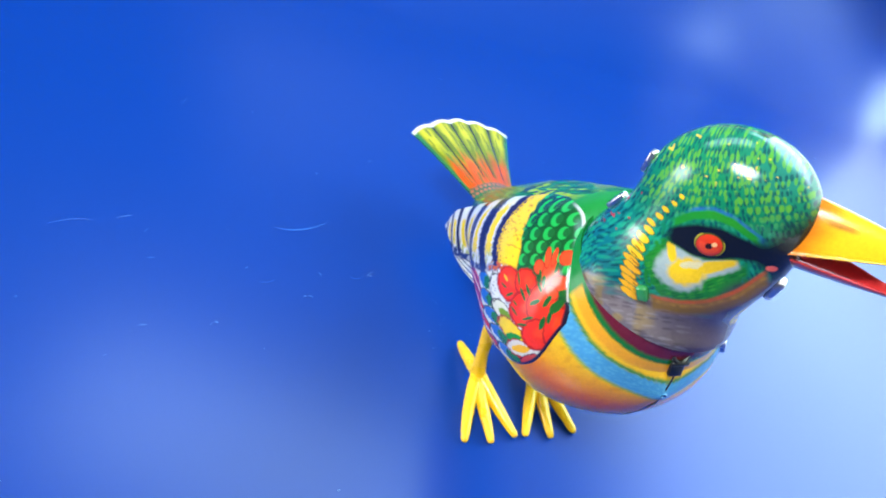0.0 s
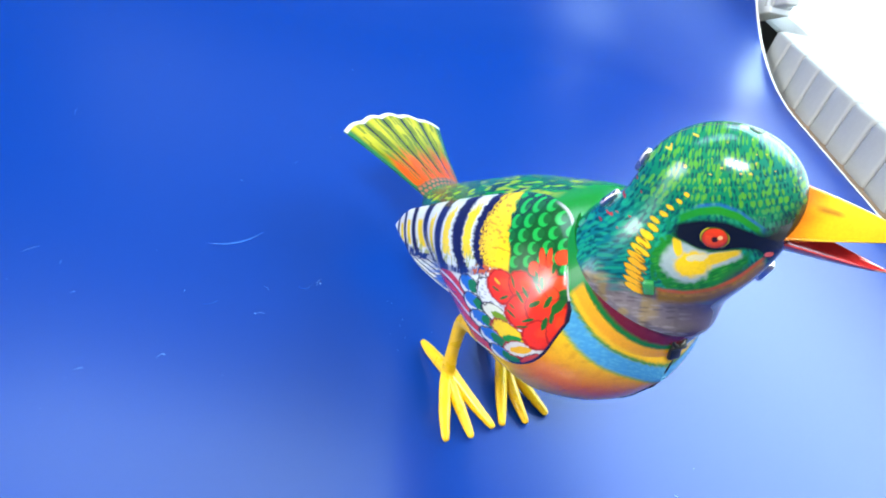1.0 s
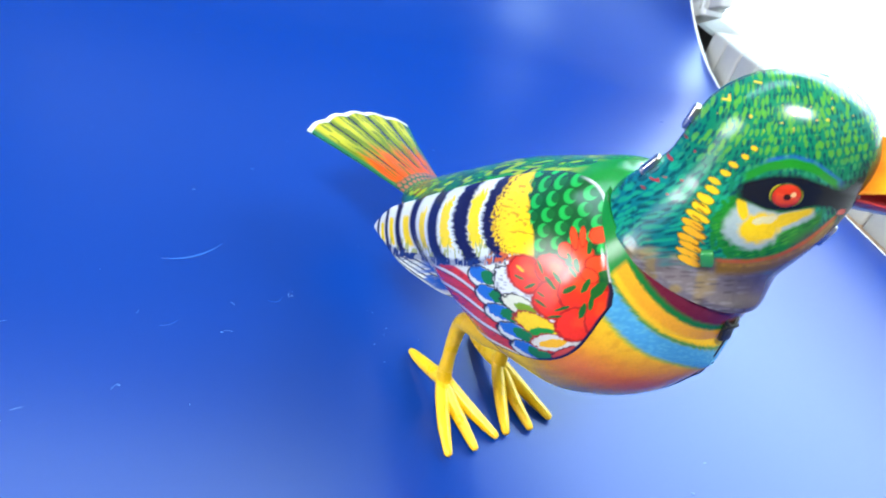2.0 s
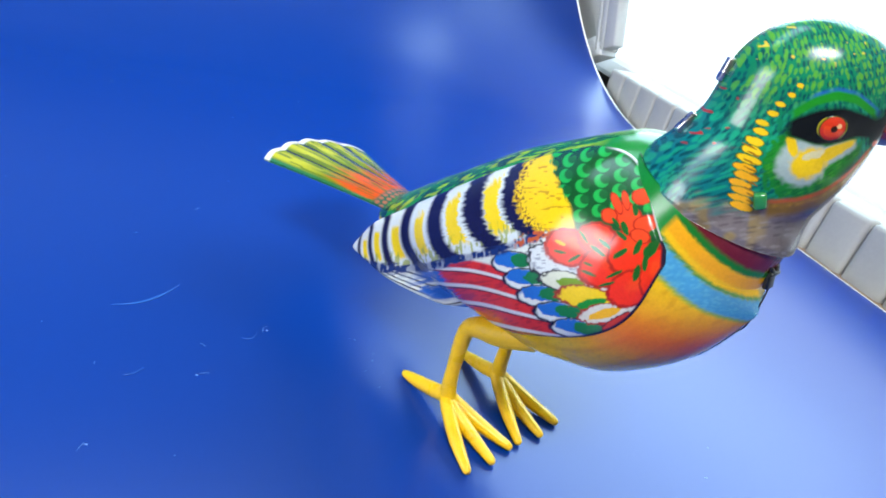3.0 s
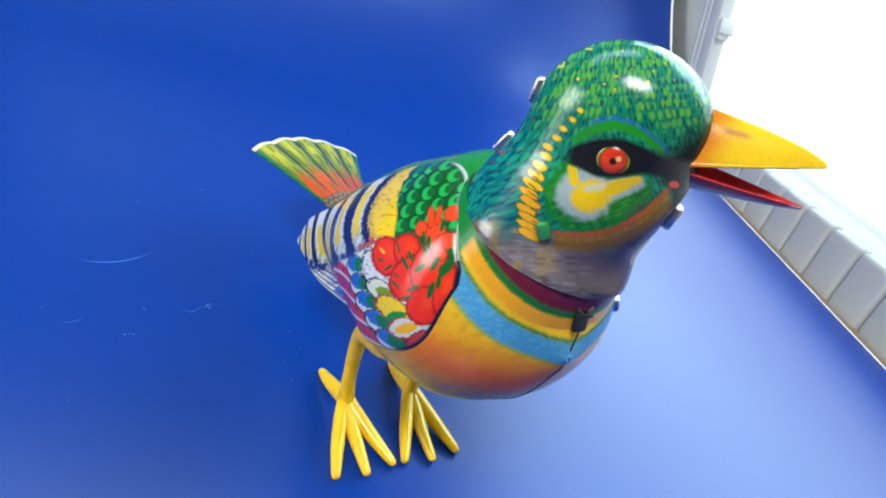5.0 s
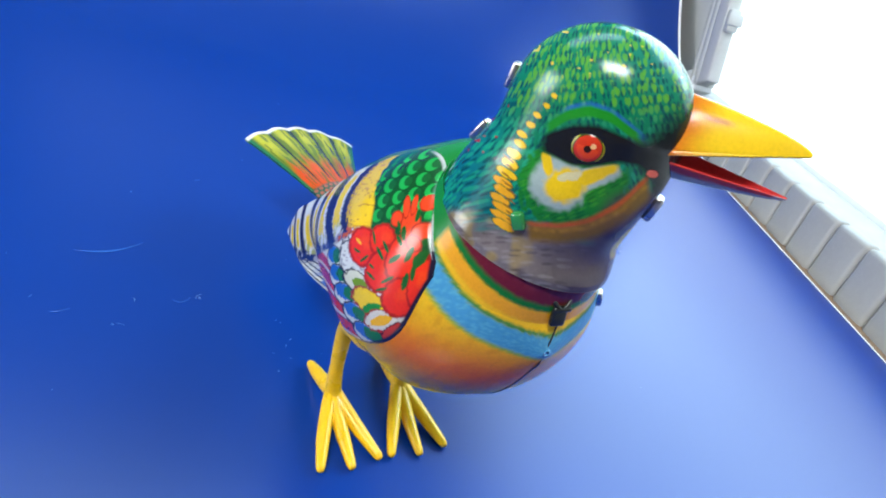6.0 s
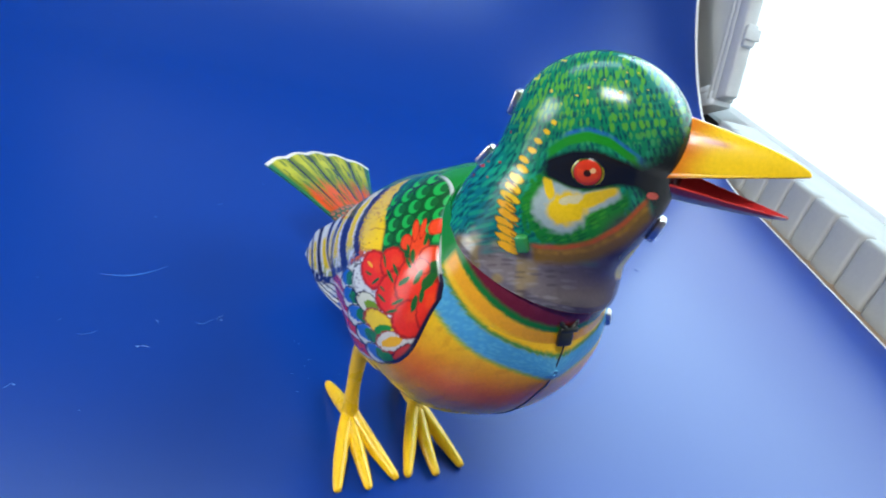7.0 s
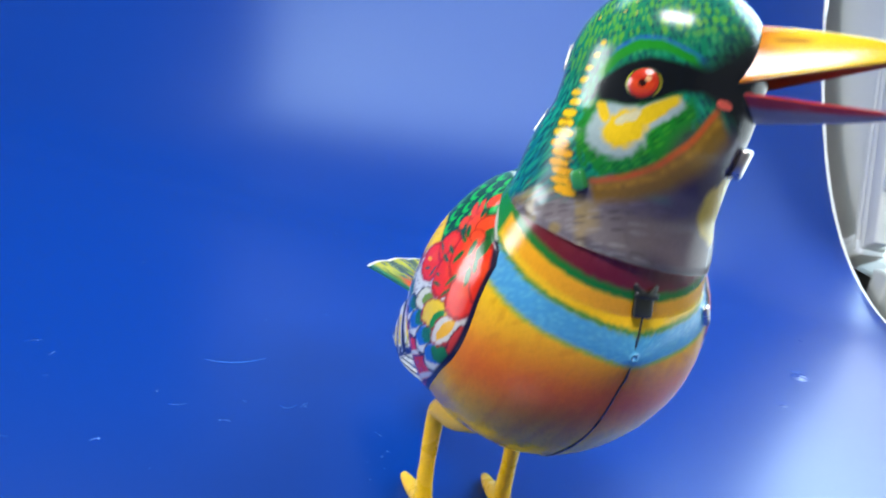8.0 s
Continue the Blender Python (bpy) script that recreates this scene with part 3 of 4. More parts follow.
def paint_head(x, y, z):
    f = HEAD_Y - y
    zp = 105 + (z - 105) / 1.075
    k, l = layout(f / 15.75, (zp - 120) / 15, POWERS4, (471, 132, 1, 1, 5, 310, 17, 3, -4, 12, 5, 0, -26, -10, 6), (435, -301, -13, -11, -7, 109, 11, -32, -4, -25, 27, -20, -20, 27, -22))
    # short strokes laid back along the skull in staggered rows
    flow = 0.6 * np.clip((430 - k) / 300, -0.6, 1.1)
    sk, sl = k + flow * (l - 250), l + 0.12 * (k - 400)
    n2 = speckle(sk / 10 + 31, sl / 27, 2)
    n3, n4, n5 = speckle(k / 40, l / 40, 3), speckle(k / 14, l / 14, 4), speckle(x * 1.1 + 50, z * 0.6, 5)
    rough = 0.22 * (n4 - 0.5)
    one = np.ones_like(k)
    col = np.ones((*x.shape, 3)) * np.array((0.006, 0.20, 0.09))
    col = paint(col, 0.75 * step(330, 120, k + 60 * (n3 - 0.5)), (0.004, 0.14, 0.19))
    col = paint(col, 0.6 * step(520, 760, k) * step(260, 120, l), (0.02, 0.20, 0.18))
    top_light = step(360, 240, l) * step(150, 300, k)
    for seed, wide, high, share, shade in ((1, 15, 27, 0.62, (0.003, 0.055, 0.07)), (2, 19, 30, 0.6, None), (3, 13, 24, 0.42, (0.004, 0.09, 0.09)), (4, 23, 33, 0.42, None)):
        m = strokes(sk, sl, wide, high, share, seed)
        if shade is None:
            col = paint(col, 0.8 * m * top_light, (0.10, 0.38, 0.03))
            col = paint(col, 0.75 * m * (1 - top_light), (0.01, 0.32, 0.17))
        else:
            col = paint(col, 0.85 * m, shade)
    col = paint(col, 0.8 * step(0.90, 0.95, speckle(k / 17 + 7, l / 13, 9)) * step(200, 150, l), (0.78, 0.58, 0.05))
    col = paint(col, step(0.90, 0.95, speckle(k / 20 + 77, l / 16, 11)) * step(300, 240, k) * within(l, 180, 420, 20), (0.38, 0.03, 0.03))
    # grey throat with soft yellow touches
    low = step(610, 680, l + 0.25 * (k - 150) * (k > 150) * -0.35 + 40 * (n3 - 0.5) + 70 * (n2 - 0.5))
    col = paint(col, low, (0.17, 0.145, 0.15))
    col = paint(col, low * step(0.5, 0.8, n3) * 0.6 * step(420, 250, k), (0.36, 0.25, 0.05))
    col = paint(col, np.maximum(low * step(0.55, 0.8, speckle(k / 60, l / 24, 2)) * 0.45, low * 0.80 * step(300, 520, k)), (0.045, 0.034, 0.036))
    streak = strokes(l * 0.9, k, 15, 60, 0.55, 6)
    col = paint(col, low * 0.28 * streak, (0.34, 0.32, 0.33))
    col = paint(col, low * 0.5 * strokes(l * 0.9 + 7, k + 20, 13, 48, 0.4, 7), (0.05, 0.04, 0.045))
    # green cheek
    col = leaf(col, one, k, l, 470, 510, 190, 140, 0, (0.012, 0.20, 0.02), None, rough)
    cheek = 1 - step(0.8, 1.0, blob(k, l, 470, 510, 190, 140, 0))
    col = paint(col, 0.6 * cheek * strokes(l + 0.4 * k, k - 0.3 * l, 12, 44, 0.5, 8), (0.005, 0.08, 0.015))
    col = paint(col, 0.5 * cheek * strokes(l + 0.4 * k + 5, k - 0.3 * l, 14, 40, 0.4, 9), (0.05, 0.34, 0.02))
    # yellow quills
    for i in range(15):
        ql = 238 + 29.5 * i
        qk = float(np.interp(ql, [230, 290, 340, 420, 480, 560, 650], [424, 372, 322, 284, 258, 240, 238]))
        big = float(np.interp(i, [0, 4, 8, 14], [0.25, 0.45, 0.9, 1.0]))
        jig = math.sin(i * 2.7) * 5
        tint = (0.80, 0.52, 0.012) if i < 9 else (0.82, 0.40, 0.008)
        col = leaf(col, one, k, l, qk + jig, ql, 43 * big, 15.5 * min(1.0, big + 0.25), 26, tint, (0.02, 0.10, 0.02), rough * 1.1)
    for i in range(9):
        ql = 430 + 26 * i
        col = leaf(col, one, k, l, 268 + 8 * math.sin(i * 1.9), ql, 24, 3.5, 34, (0.30, 0.12, 0.006), None, rough)
    # chin, dark and purple towards the beak; yellow bib
    col = paint(col, step(560, 640, k + 0.5 * (l - 520)) * step(500, 560, l + 0.25 * (k - 600)), (0.05, 0.035, 0.06))
    col = paint(col, within(l, 660, 800, 20) * step(380, 460, k) * (1 - step(560, 640, k)) * 0.7, (0.14, 0.11, 0.11))
    # smile: orange over olive
    smile = curve(k, [200, 320, 430, 520, 620, 690, 760, 900], [625, 638, 636, 612, 552, 482, 420, 380])
    along = within(k, 325, 700, 12)
    col = paint(col, along * within(l - smile, -2, 60, 18), (0.24, 0.13, 0.012))
    col = paint(col, along * within(l - smile, -7, 8, 6) * (0.6 + 0.4 * n4), (0.62, 0.10, 0.012))
    col = paint(col, along * 0.55 * within(l - smile, 12, 26, 10) * n4, (0.62, 0.30, 0.015))
    # brow
    brow = curve(k, [300, 400, 460, 530, 600, 680, 760], [385, 322, 284, 268, 288, 350, 420])
    col = paint(col, within(l - brow, -18, 10, 7) * within(k, 450, 690, 24) * (0.55 + 0.45 * n4), (0.02, 0.13, 0.42))
    col = paint(col, within(l - brow, -6, 26, 6) * within(k, 395, 680, 12), (0.015, 0.27, 0.02))
    # black mask
    top = curve(k, [330, 360, 400, 480, 560, 640, 690, 740, 800, 900], [395, 374, 346, 322, 322, 356, 372, 325, 275, 240])
    bot = curve(k, [330, 400, 470, 540, 620, 680, 740, 800, 900], [392, 412, 446, 450, 432, 446, 540, 600, 620])
    col = paint(col, within(l, top, bot, 10 + 52 * step(640, 760, k)) * step(345, 400, k), (0.006, 0.008, 0.010))
    # pale cheek flash with a yellow heart
    pale = np.minimum(blob(k, l, 430, 500, 96, 86, 0), blob(k, l, 530, 482, 100, 34, -16)) + rough * 0.8
    flash = (1 - step(0.78, 1.1, pale)) * step(bot - 6, bot + 8, l)
    col = paint(col, flash * 0.9, (0.36, 0.44, 0.44))
    gold = np.minimum(blob(k, l, 452, 506, 72, 54, -14), np.minimum(blob(k, l, 540, 474, 84, 24, -22), blob(k, l, 396, 442, 18, 46, -12))) + rough
    col = paint(col, (1 - step(0.75, 1.1, gold)) * step(bot - 2, bot + 8, l), (0.74, 0.49, 0.012))
    col = leaf(col, one, k, l, 470, 478, 40, 14, -10, (0.60, 0.54, 0.30), None, rough * 2)
    # bib under the chin and the nostril-side spot
    col = paint(col, (1 - step(0.8, 1.0, np.hypot(x / 6.5, (z - 107.5) / 6.0) + 0.1 * (n5 - 0.5))) * (f > 4), (0.52, 0.36, 0.05))
    col = leaf(col, one, k, l, 713, 462, 17, 12, 0, (0.80, 0.13, 0.08), None)
    # seam over the crown
    return paint(col, (1 - step(0.12, 0.3, np.abs(x))) * step(112, 116, z), (0.10, 0.12, 0.10))


BLACKC = (0.008, 0.010, 0.012)


def build_head():
    nu, nv = 330, 440
    w = np.linspace(0, 1, nu)
    z0 = 100.2 + (140.28 - 100.2) * (0.45 * w + 0.55 * np.sin(w * np.pi / 2))
    rx, ry, cf, tilt = head_section(z0)
    rx[-1], ry[-1] = 0.05, 0.05
    a = np.linspace(0, 2 * np.pi, nv, endpoint=False)
    shift = 4.3 * (1 - step(103, 117, z0))[:, None]
    X = rx[:, None] * np.sin(a)
    back = ry[:, None] * np.cos(a)
    Y = HEAD_Y - cf[:, None] + back * np.cos(np.radians(tilt))[:, None]
    Z = z0[:, None] + back * np.sin(np.radians(tilt))[:, None]
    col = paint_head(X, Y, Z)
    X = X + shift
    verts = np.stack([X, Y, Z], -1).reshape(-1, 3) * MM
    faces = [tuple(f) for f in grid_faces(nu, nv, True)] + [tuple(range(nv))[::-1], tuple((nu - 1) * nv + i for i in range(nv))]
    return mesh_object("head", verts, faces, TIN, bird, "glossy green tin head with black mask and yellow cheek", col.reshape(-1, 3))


head = build_head()
head.matrix_basis = head_pivot


def on_head(f, z, side, out=0.0):
    """A place on the head's shell, f forward of its middle at height z (mm), and the way outwards. side 0: on the seam, ahead or behind."""
    want = Vector((side * 30, HEAD_Y - f, z))
    best, least = None, 1e9
    for v in head.data.vertices:
        c = v.co * 1000
        if side and c.x * side <= 0.5 or not side and (abs(c.x) > 0.6 or (HEAD_Y - c.y) * f < 0):
            continue
        gap = (c.z - z) ** 2 + (0 if not side else (c.y - want.y) ** 2)
        if gap < least:
            best, least = v, gap
    return best.co + best.normal * out * MM, best.normal.copy()


def build_eye(side):
    p, n = on_head(1.6, 123.9, side, 0.05)
    side = n.cross(Vector((0, 0, 1))).normalized()
    up = side.cross(n)
    sign = 1
    rings, seg = 30, 64
    verts, cols, faces = [p + n * 0.55 * MM], [BLACKC], []
    for i in range(1, rings + 1):
        r, wide = 3.0 * i / rings, 0.88
        for j in range(seg):
            t = 2 * math.pi * j / seg
            verts.append(p + (side * math.cos(t) * r * wide + up * math.sin(t) * r * wide * 0.95 + n * (0.55 * (1 - (r / 3.0) ** 2) - 0.30 * (r / 3.0) ** 3)) * MM)
            gx, gy = r * math.cos(t), r * math.sin(t)
            if math.hypot(gx * sign + 0.75, gy - 0.75) < 0.5:
                c = (0.80, 0.45, 0.20)
            elif math.hypot(gx, gy) < 0.62:
                c = (0.03, 0.008, 0.005)
            elif r < 2.35:
                c = (0.72, 0.06, 0.012) if r < 1.9 and gy < 0.3 else (0.60, 0.035, 0.012)
            elif r < 2.55:
                c = (0.06, 0.05, 0.005)
            else:
                c = (0.30, 0.27, 0.01) if abs(gx) > 0.75 * r else (0.03, 0.06, 0.012)
            cols.append(c)
    for j in range(seg):
        faces.append((0, 1 + j, 1 + (j + 1) % seg))
    for i in range(rings - 1):
        for j in range(seg):
            a, b = 1 + i * seg + j, 1 + i * seg + (j + 1) % seg
            faces.append((a, a + seg, b + seg, b))
    ob = mesh_object("eye", verts, faces, TIN, head, "red painted eye with dark pupil and yellow rim", np.array(cols))
    return ob


for side in (-1, 1):
    build_eye(side)


def beak_half(name, base_c, tip, wide, high, sign, inner, label, outer_fn):
    """A folded tin half of a beak: an arched outer skin and a flat inner face."""
    na, nb = 50, 40
    base_c, tip = Vector(base_c), Vector(tip)
    way = (tip - base_c)
    a, b = np.linspace(0, 1, na), np.linspace(-1, 1, nb)
    A, B = np.meshgrid(a, b, indexing="ij")
    half = wide * (1 - A) ** 0.85 + 0.25
    rise = high * (1 - A) ** 0.75 + 0.2
    X = half * B
    arch = rise * (1 - np.abs(B) ** 1.7) * sign
    P = np.array(base_c) + np.array(way) * A[..., None]
    Q = P.copy()
    P[..., 0] += X
    P[..., 2] += arch
    Q[..., 0] += X * 0.94
    Q[..., 2] += arch * 0.72 - sign * 0.2
    col = outer_fn(A, B)
    n = na * nb
    f = grid_faces(na, nb, False)
    if sign > 0:
        f = f[:, ::-1]
    faces = [tuple(q) for q in f] + [tuple(q[::-1] + n) for q in f]
    loop = list(range(nb)) + [i * nb + nb - 1 for i in range(1, na)] + [(na - 1) * nb + j for j in range(nb - 2, -1, -1)] + [i * nb for i in range(na - 2, 0, -1)]
    faces += [(i, j, j + n, i + n) for i, j in zip(loop, loop[1:] + loop[:1])]
    return mesh_object(name, np.concatenate([P.reshape(-1, 3), Q.reshape(-1, 3)]) * MM, faces, TIN, head, label,
                       np.concatenate([col.reshape(-1, 3), np.ones((n, 3)) * np.array(inner)]))


def upper_paint(A, B):
    col = np.ones((*A.shape, 3)) * np.array((0.90, 0.58, 0.015))
    col = paint(col, step(0.42, 0.04, A + 0.1 * speckle(B * 6, A * 6)), (0.78, 0.17, 0.01))
    col = paint(col, 0.8 * within(np.abs(B), 0.42, 0.52, 0.04) * within(A, 0.18, 0.38, 0.05), (0.45, 0.12, 0.02))
    return paint(col, 0.5 * step(0.94, 1.0, np.abs(B)), (0.25, 0.12, 0.02))


def lower_paint(A, B):
    col = np.ones((*A.shape, 3)) * np.array((0.42, 0.33, 0.28))
    col = paint(col, step(0.62, 0.80, np.abs(B) + 0.1 * (speckle(A * 9, B * 5, 3) - 0.5)), (0.66, 0.06, 0.05))
    return paint(col, step(0.86, 0.94, A), (0.74, 0.55, 0.48))


beak_half("upper_beak", (0, -38.6, 125.6), (0, -58.4, 131.6), 6.3, 8.6, 1, (0.35, 0.10, 0.03), "yellow upper beak with orange base", upper_paint)
beak_half("lower_beak", (0, -38.8, 124.6), (0, -58.6, 124.4), 5.4, 3.8, -1, (0.50, 0.02, 0.02), "lower beak, red inside, pale outside", lower_paint)


def small_bar(name, mat, parent, label, size, m, bevel):
    bm = bmesh.new()
    box(bm, size, m, bevel)
    return part(name, bm, mat, parent, label)


def facing(p, n, spin=0.0):
    return Matrix.Translation(p) @ n.to_track_quat("Z", "Y").to_matrix().to_4x4() @ pose(0, 0, 0, 0, 0, spin)


for side in (-1, 1):
    p, n = on_head(-4.2, 109.2, side, 0.4)
    small_bar("cheek_tab", GREEN_TAB, head, "green painted fold-over tab", (0.0022, 0.0032, 0.0016), facing(p, n, 25), 0.0005)
for z in (127.5, 116.5):
    p, n = on_head(-10, z, 0, 0.4)
    small_bar("nape_tab", STEEL, head, "bare tin tab joining the head halves", (0.0022, 0.0046, 0.0014), facing(p, n), 0.0004)
p, n = on_head(10, 115.2, 0, 0.5)
small_bar("throat_tab", STEEL, head, "bare tin tab under the chin", (0.0030, 0.0046, 0.0016), facing(p, n), 0.0005)

# fold-over tab on the far flank
p = Vector((float(body_halfwidth(np.array([-30.0]), np.array([89.0]))[0]), -30.0, 89.0)) * MM
small_bar("flank_tab", STEEL, bird, "bare tin tab joining the body halves", (0.0020, 0.0034, 0.0016), facing(p, Vector((0.75, -0.6, 0.28)).normalized(), 10), 0.0004)

# seam and clasp on the breast
bm = bmesh.new()
line = []
for y in [-38.4, -37.1, -35.1, -32.6, -29.7, -26, -21.7, -16.8, -11, -5]:
    zc, hz, hx = body_section(np.array([y]))
    line.append((0, y * MM, float(zc[0] - hz[0] - 0.05) * MM))
tube(bm, [(0, -0.0364, 0.0962), (0, -0.0383, 0.0905)] + line, [0.00017] * 20, 6)
part("seam", bm, BLACK, bird, "dark seam where the tin halves meet")
bm = bmesh.new()
tube(bm, [(-0.0012, -0.0358, 0.0962), (-0.0017, -0.0372, 0.0950), (0, -0.0379, 0.0938), (0.0017, -0.0372, 0.0950), (0.0012, -0.0358, 0.0962)], [0.00045] * 5, 8)
box(bm, (0.0031, 0.0012, 0.0040), pose(0, -0.0376, 0.0922, -14), 0.0004)
box(bm, (0.0040, 0.0009, 0.0010), pose(0, -0.0379, 0.0938, -14), 0.0003)
part("clasp", bm, DARK_STEEL, bird, "small bare metal clasp on the breast band")


# legs
def build_leg(side):
    def m(x, y, z):
        return (side * x * MM, y * MM, z * MM)
    bm = bmesh.new()
    tube(bm, [m(8.5, 4, 48), m(10.2, 13, 42.5), m(11.4, 20.5, 39.6), m(12.0, 24.4, 35), m(12.1, 25.0, 20), m(11.7, 24.6, 10), m(11.6, 22.5, 6.5)],
         [0.0044, 0.0040, 0.0034, 0.0026, 0.0022, 0.0026, 0.0022], 16)
    leg = part("leg", bm, YELLOW, bird, "yellow enamelled tin leg")
    bm = bmesh.new()
    tube(bm, [m(11.6, 26, 8.6), m(11.9, 21, 6.2), m(11.4, 11, 3.2), m(11.2, 1.0, 1.6)], [0.0025, 0.0025, 0.0022, 0.0014], 12)
    tube(bm, [m(11.8, 25, 8.3), m(14.2, 20, 6.0), m(17.6, 11, 3.2), m(20.4, 2.2, 1.6)], [0.0024, 0.0024, 0.0022, 0.0014], 12)
    tube(bm, [m(11.4, 25, 8.3), m(9.2, 20, 6.0), m(5.6, 11, 3.2), m(2.2, 2.4, 1.6)], [0.0024, 0.0024, 0.0022, 0.0014], 12)
    tube(bm, [m(11.7, 24, 8.4), m(12.2, 31, 5.5), m(12.8, 38, 3.2), m(13.4, 44, 1.7)], [0.0027, 0.0025, 0.0022, 0.0014], 12)
    part("foot", bm, YELLOW, leg, "three toes and a hind toe of yellow tin")


for side in (-1, 1):
    build_leg(side)

block("table_top", (2.4, 1.9, 0.03), at(-0.1, -0.93, -0.0185), WOOD, "wooden table top under the blue sheet", "table", 0.003)


# ribbed radiator front beyond the sheet's edge
def radiator():
    root = tagged(new("radiator"), "off-white ribbed panel radiator under the window", "radiator")
    root.matrix_world = at(0, 0, 0)
    bm = bmesh.new()
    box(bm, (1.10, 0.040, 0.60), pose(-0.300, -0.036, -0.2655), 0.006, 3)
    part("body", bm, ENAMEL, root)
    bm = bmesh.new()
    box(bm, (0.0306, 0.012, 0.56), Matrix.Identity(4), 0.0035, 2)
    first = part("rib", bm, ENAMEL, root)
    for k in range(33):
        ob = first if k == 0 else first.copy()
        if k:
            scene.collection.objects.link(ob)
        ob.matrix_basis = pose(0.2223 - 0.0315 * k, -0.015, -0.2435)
    return root


radiator()

# sill, window and wall
block("window_sill", (4.4, 0.22, 0.03), at(0.40, 0.171, 0.0225), SILL, "white window sill above the radiator", "window sill", 0.008)


def window():
    root = tagged(new("window_1"), "white frame of an open window, bright daylight behind", "window", kind="structure")
    root.matrix_world = at(0, 0, 0)
    bm = bmesh.new()
    box(bm, (2.86, 0.05, 0.03), pose(1.17, -0.31, 0.016), 0.006)
    box(bm, (2.86, 0.05, 0.05), pose(1.17, -0.26, 1.20), 0.006)
    box(bm, (0.05, 0.05, 1.08), pose(-0.235, -0.26, 0.635), 0.006)
    box(bm, (0.04, 0.05, 1.08), pose(2.58, -0.26, 0.635), 0.006)
    part("window_frame", bm, SILL, root)


window()


# leaning grey sash at the end of the sill
def sash():
    root = tagged(new("open_sash"), "grey-white window sash standing open beside the sill", "window sash")
    root.matrix_world = Matrix.Translation(place(0.292, 0.022, 0.040)) @ pose(0, 0, 0, 0, 0, ANGLE) @ pose(0, 0, 0, 0, 24, 0)
    bm = bmesh.new()
    box(bm, (0.010, 0.022, 0.7), pose(-0.015, 0, 0.35), 0.002)
    box(bm, (0.008, 0.016, 0.7), pose(-0.005, 0.003, 0.35), 0.002)
    box(bm, (0.022, 0.014, 0.7), pose(-0.0312, 0.004, 0.35), 0.002)
    part("stile", bm, FRAME, root)
    for z in (0.062, 0.115):
        bm = bmesh.new()
        box(bm, (0.008, 0.012, 0.022), pose(-0.0455, 0.004, z), 0.0015)
        box(bm, (0.003, 0.016, 0.012), pose(-0.0508, 0.004, z), 0.001)
        part("hinge", bm, FRAME, root, "small grey window hinge")
    bm = bmesh.new()
    box(bm, (0.20, 0.022, 0.017), pose(0.083, 0, 0.003), 0.002)
    box(bm, (0.19, 0.016, 0.009), pose(0.088, 0.002, 0.0155), 0.002)
    part("bottom_rail", bm, SILL, root)
    bm = bmesh.new()
    box(bm, (0.19, 0.005, 0.68), pose(0.094, -0.003, 0.36), 0.001)
    part("panel", bm, FRAME, root, "grey panel")
    return root


sash()

# the room around, closing the place; unseen, darkened to cut bounce and reflections
block("floor", (7, 7, 0.05), pose(-1, -1, -0.80), FLOOR, "grey floor", "floor")
block("ceiling", (7, 7, 0.05), pose(-1, -1, 1.75), CEILING, "unseen ceiling, darkened", "ceiling")
block("wall_south", (7, 0.1, 2.6), pose(-1, -4.45, 0.475), PLASTER, "unseen plaster wall, darkened", "wall")
block("wall_west", (0.1, 7, 2.6), pose(-2.35, -1, 0.475), PLASTER, "unseen plaster wall, darkened", "wall")
block("wall_north", (6.2, 0.1, 2.6), pose(-1.4, 2.45, 0.475), PLASTER, "unseen plaster wall, darkened", "wall")
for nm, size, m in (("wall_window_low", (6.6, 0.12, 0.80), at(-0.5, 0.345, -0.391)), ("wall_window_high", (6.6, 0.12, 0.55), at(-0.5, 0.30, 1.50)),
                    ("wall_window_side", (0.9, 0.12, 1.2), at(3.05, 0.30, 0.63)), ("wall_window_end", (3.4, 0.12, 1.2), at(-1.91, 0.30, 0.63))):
    block(nm, size, m, PLASTER, "darkened plaster wall round the window", "wall")
block("backdrop", (24, 0.02, 9), at(6, 1.9, 1.5), glow, "bright white sky outside the window", "sky")


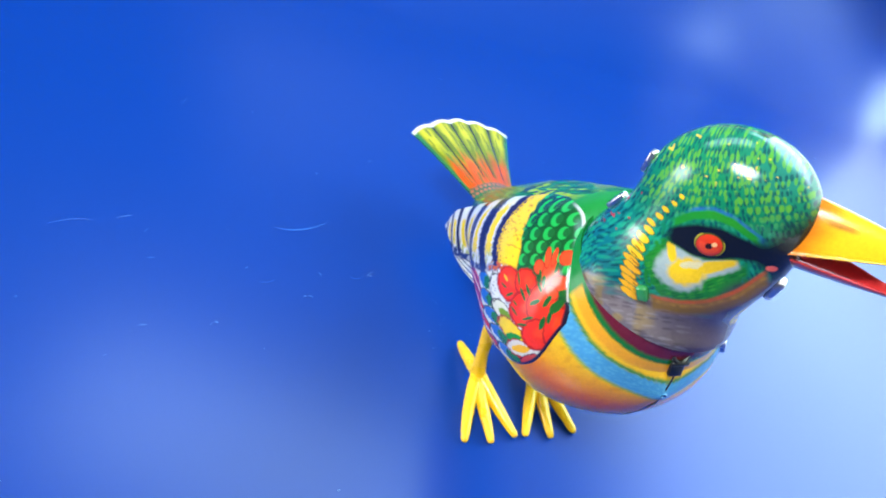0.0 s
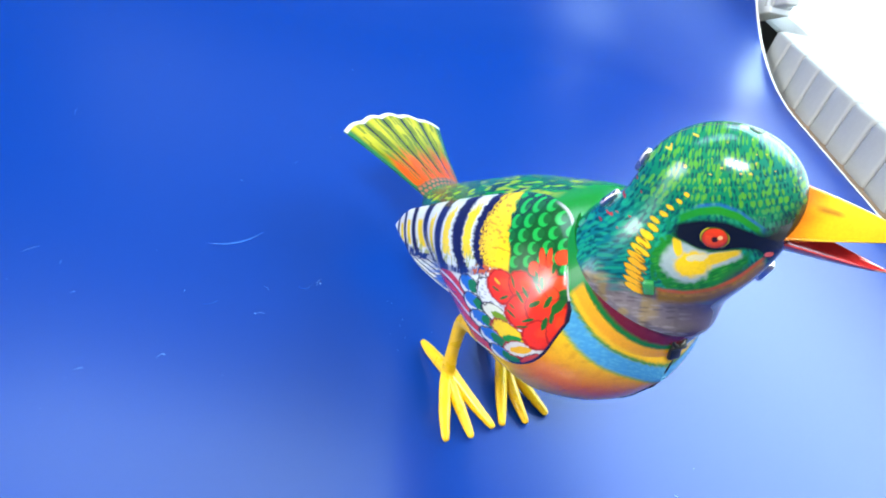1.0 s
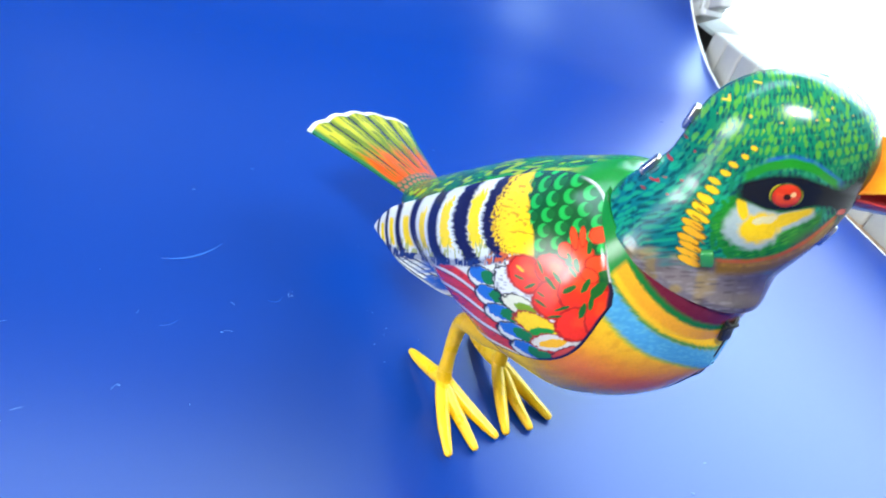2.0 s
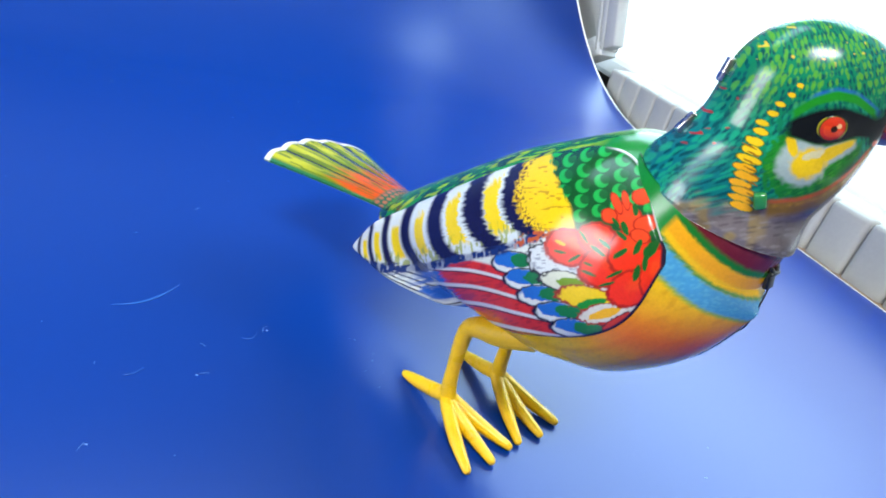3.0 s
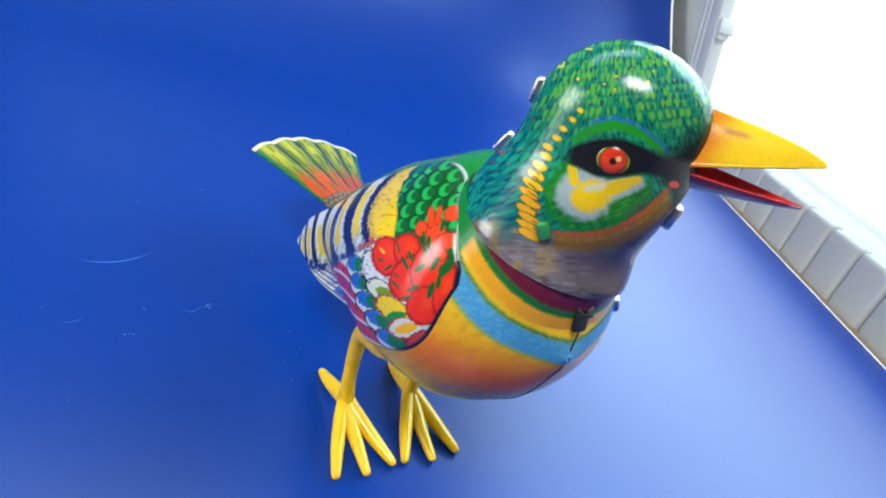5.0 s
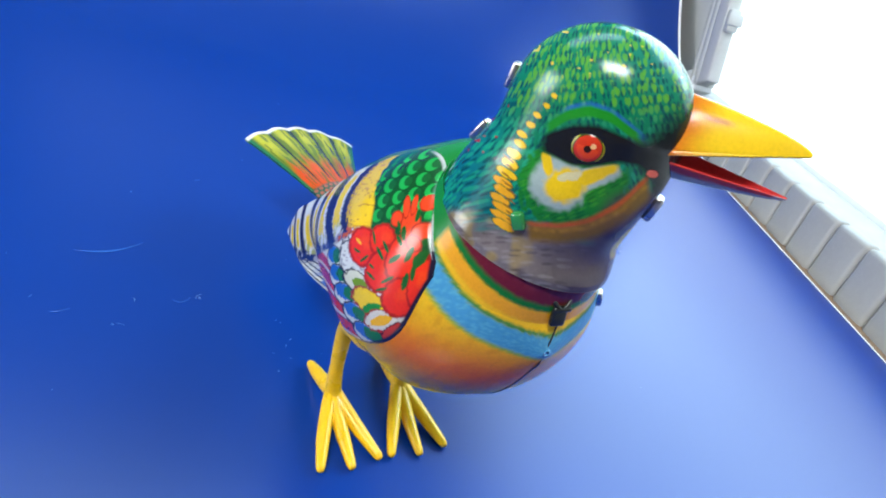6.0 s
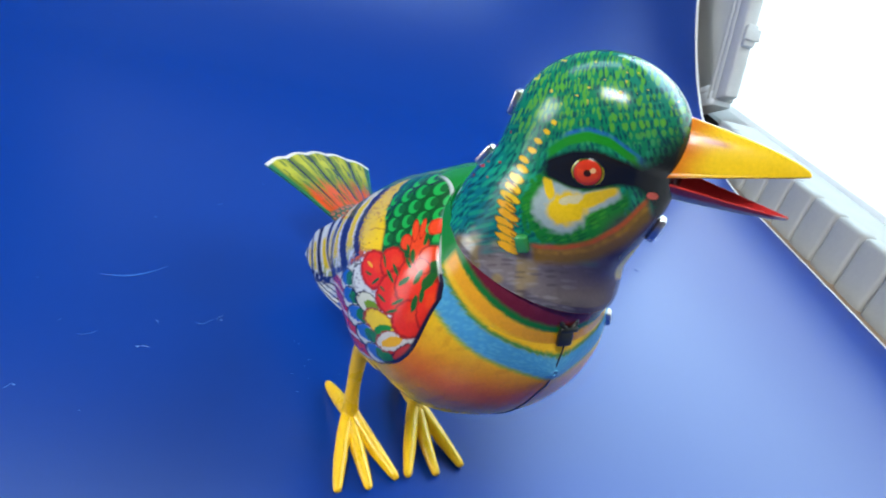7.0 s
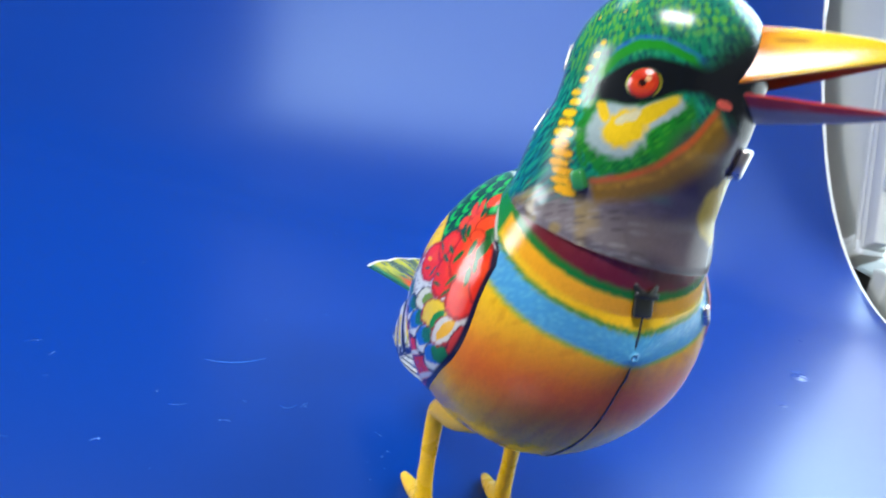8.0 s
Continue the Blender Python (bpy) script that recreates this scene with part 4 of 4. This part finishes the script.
# pale dust and scuffs on the sheet
def dust():
    rng = random.Random(4)
    bm = bmesh.new()
    spots = [(-0.068, 0.1654), (-0.0458, 0.0857), (-0.0743, 0.0743), (-0.1077, 0.0612)]
    spots += [(rng.uniform(-0.45, 0.12), rng.uniform(-0.08, 0.38)) for _ in range(70)]
    for k, (x, y) in enumerate(spots):
        r = rng.uniform(0.0001, 0.0003) if k > 3 else 0.00035
        turn = rng.uniform(0, 180)
        long = rng.choice((1, 1, 1.5, 3, 4)) if k > 3 else 1.3
        box(bm, (r * 2 * long, r * 1.1, 0.0002), pose(x, y, 0.0002, 0, 0, turn), 0.00005, 1)
    # curled hairs and lint: x, y, length, turn, bend
    for x, y, long, turn, bend in ((-0.154, 0.127, 0.0060, 20, 0.10), (-0.143, 0.117, 0.0026, 80, 0.2), (-0.138, 0.099, 0.0020, 5, 0.1), (-0.109, 0.061, 0.0030, 42, 0.1), (-0.072, 0.074, 0.0030, -25, 0.15),
                                   (-0.068, 0.087, 0.0026, -70, 0.4), (-0.046, 0.0865, 0.0038, 50, 0.45), (-0.0385, 0.1785, 0.0026, 30, 0.1), (-0.144, 0.238, 0.0070, 85, 0.15), (-0.134, 0.061, 0.0030, 0, 0.2), (-0.099, 0.092, 0.0016, 60, 0.1)):
        c, d = math.cos(radians(turn)), math.sin(radians(turn))
        line = []
        for t in (-0.5, -0.25, 0.0, 0.25, 0.5):
            a, b = long * t, bend * long * (0.5 - 4 * t * t * 0.5)
            line.append((x + a * c - b * d, y + a * d + b * c, 0.00022))
        tube(bm, line, [0.00004, 0.00008, 0.00009, 0.00008, 0.00004], 5)
    for _ in range(9):
        x, y, turn = rng.gauss(-0.016, 0.006), rng.gauss(0.056, 0.006), rng.uniform(0, 180)
        box(bm, (rng.uniform(0.0002, 0.0009), 0.00014, 0.00012), pose(x, y, 0.0002, 0, 0, turn), 0.00003, 1)
    ob = part("dust", bm, DUST, None)
    return tagged(ob, "pale dust specks and scuffs on the blue sheet", "dust", kind="stuff")


dust()


def scuffs():
    """Long shallow scuffs in the sheet's gloss; the last paints the dent's glint."""
    bm = bmesh.new()
    for x, y, length, bend, wide in ((-0.0760, 0.1180, 0.024, 0.0035, 0.0011), (-0.0900, 0.0830, 0.006, 0.0008, 0.0003), (-0.175, 0.125, 0.016, -0.002, 0.0003), (-0.052, 0.084, 0.006, 0.002, 0.0004), (0.232, 0.147, 0.009, 0.003, 0.0009)):
        prev = None
        for i in range(17):
            t = i / 16 - 0.5
            w = wide * (1 - (2 * t) ** 2) + 0.00005
            c = Vector((x + length * t, y + bend * 4 * t * t + 0.15 * length * t, 0.0002))
            pair = [bm.verts.new(c + Vector((0, w / 2, 0))), bm.verts.new(c + Vector((0, 0, 0.0002))), bm.verts.new(c - Vector((0, w / 2, 0)))]
            if prev:
                bm.faces.new((prev[0], prev[1], pair[1], pair[0]))
                bm.faces.new((prev[1], prev[2], pair[2], pair[1]))
            prev = pair
    ob = part("scuffs", bm, SCUFF_GLINT, None)
    return tagged(ob, "pale curved scuff marks and a dent's painted glint on the blue sheet", "scuff", kind="stuff")


scuffs()
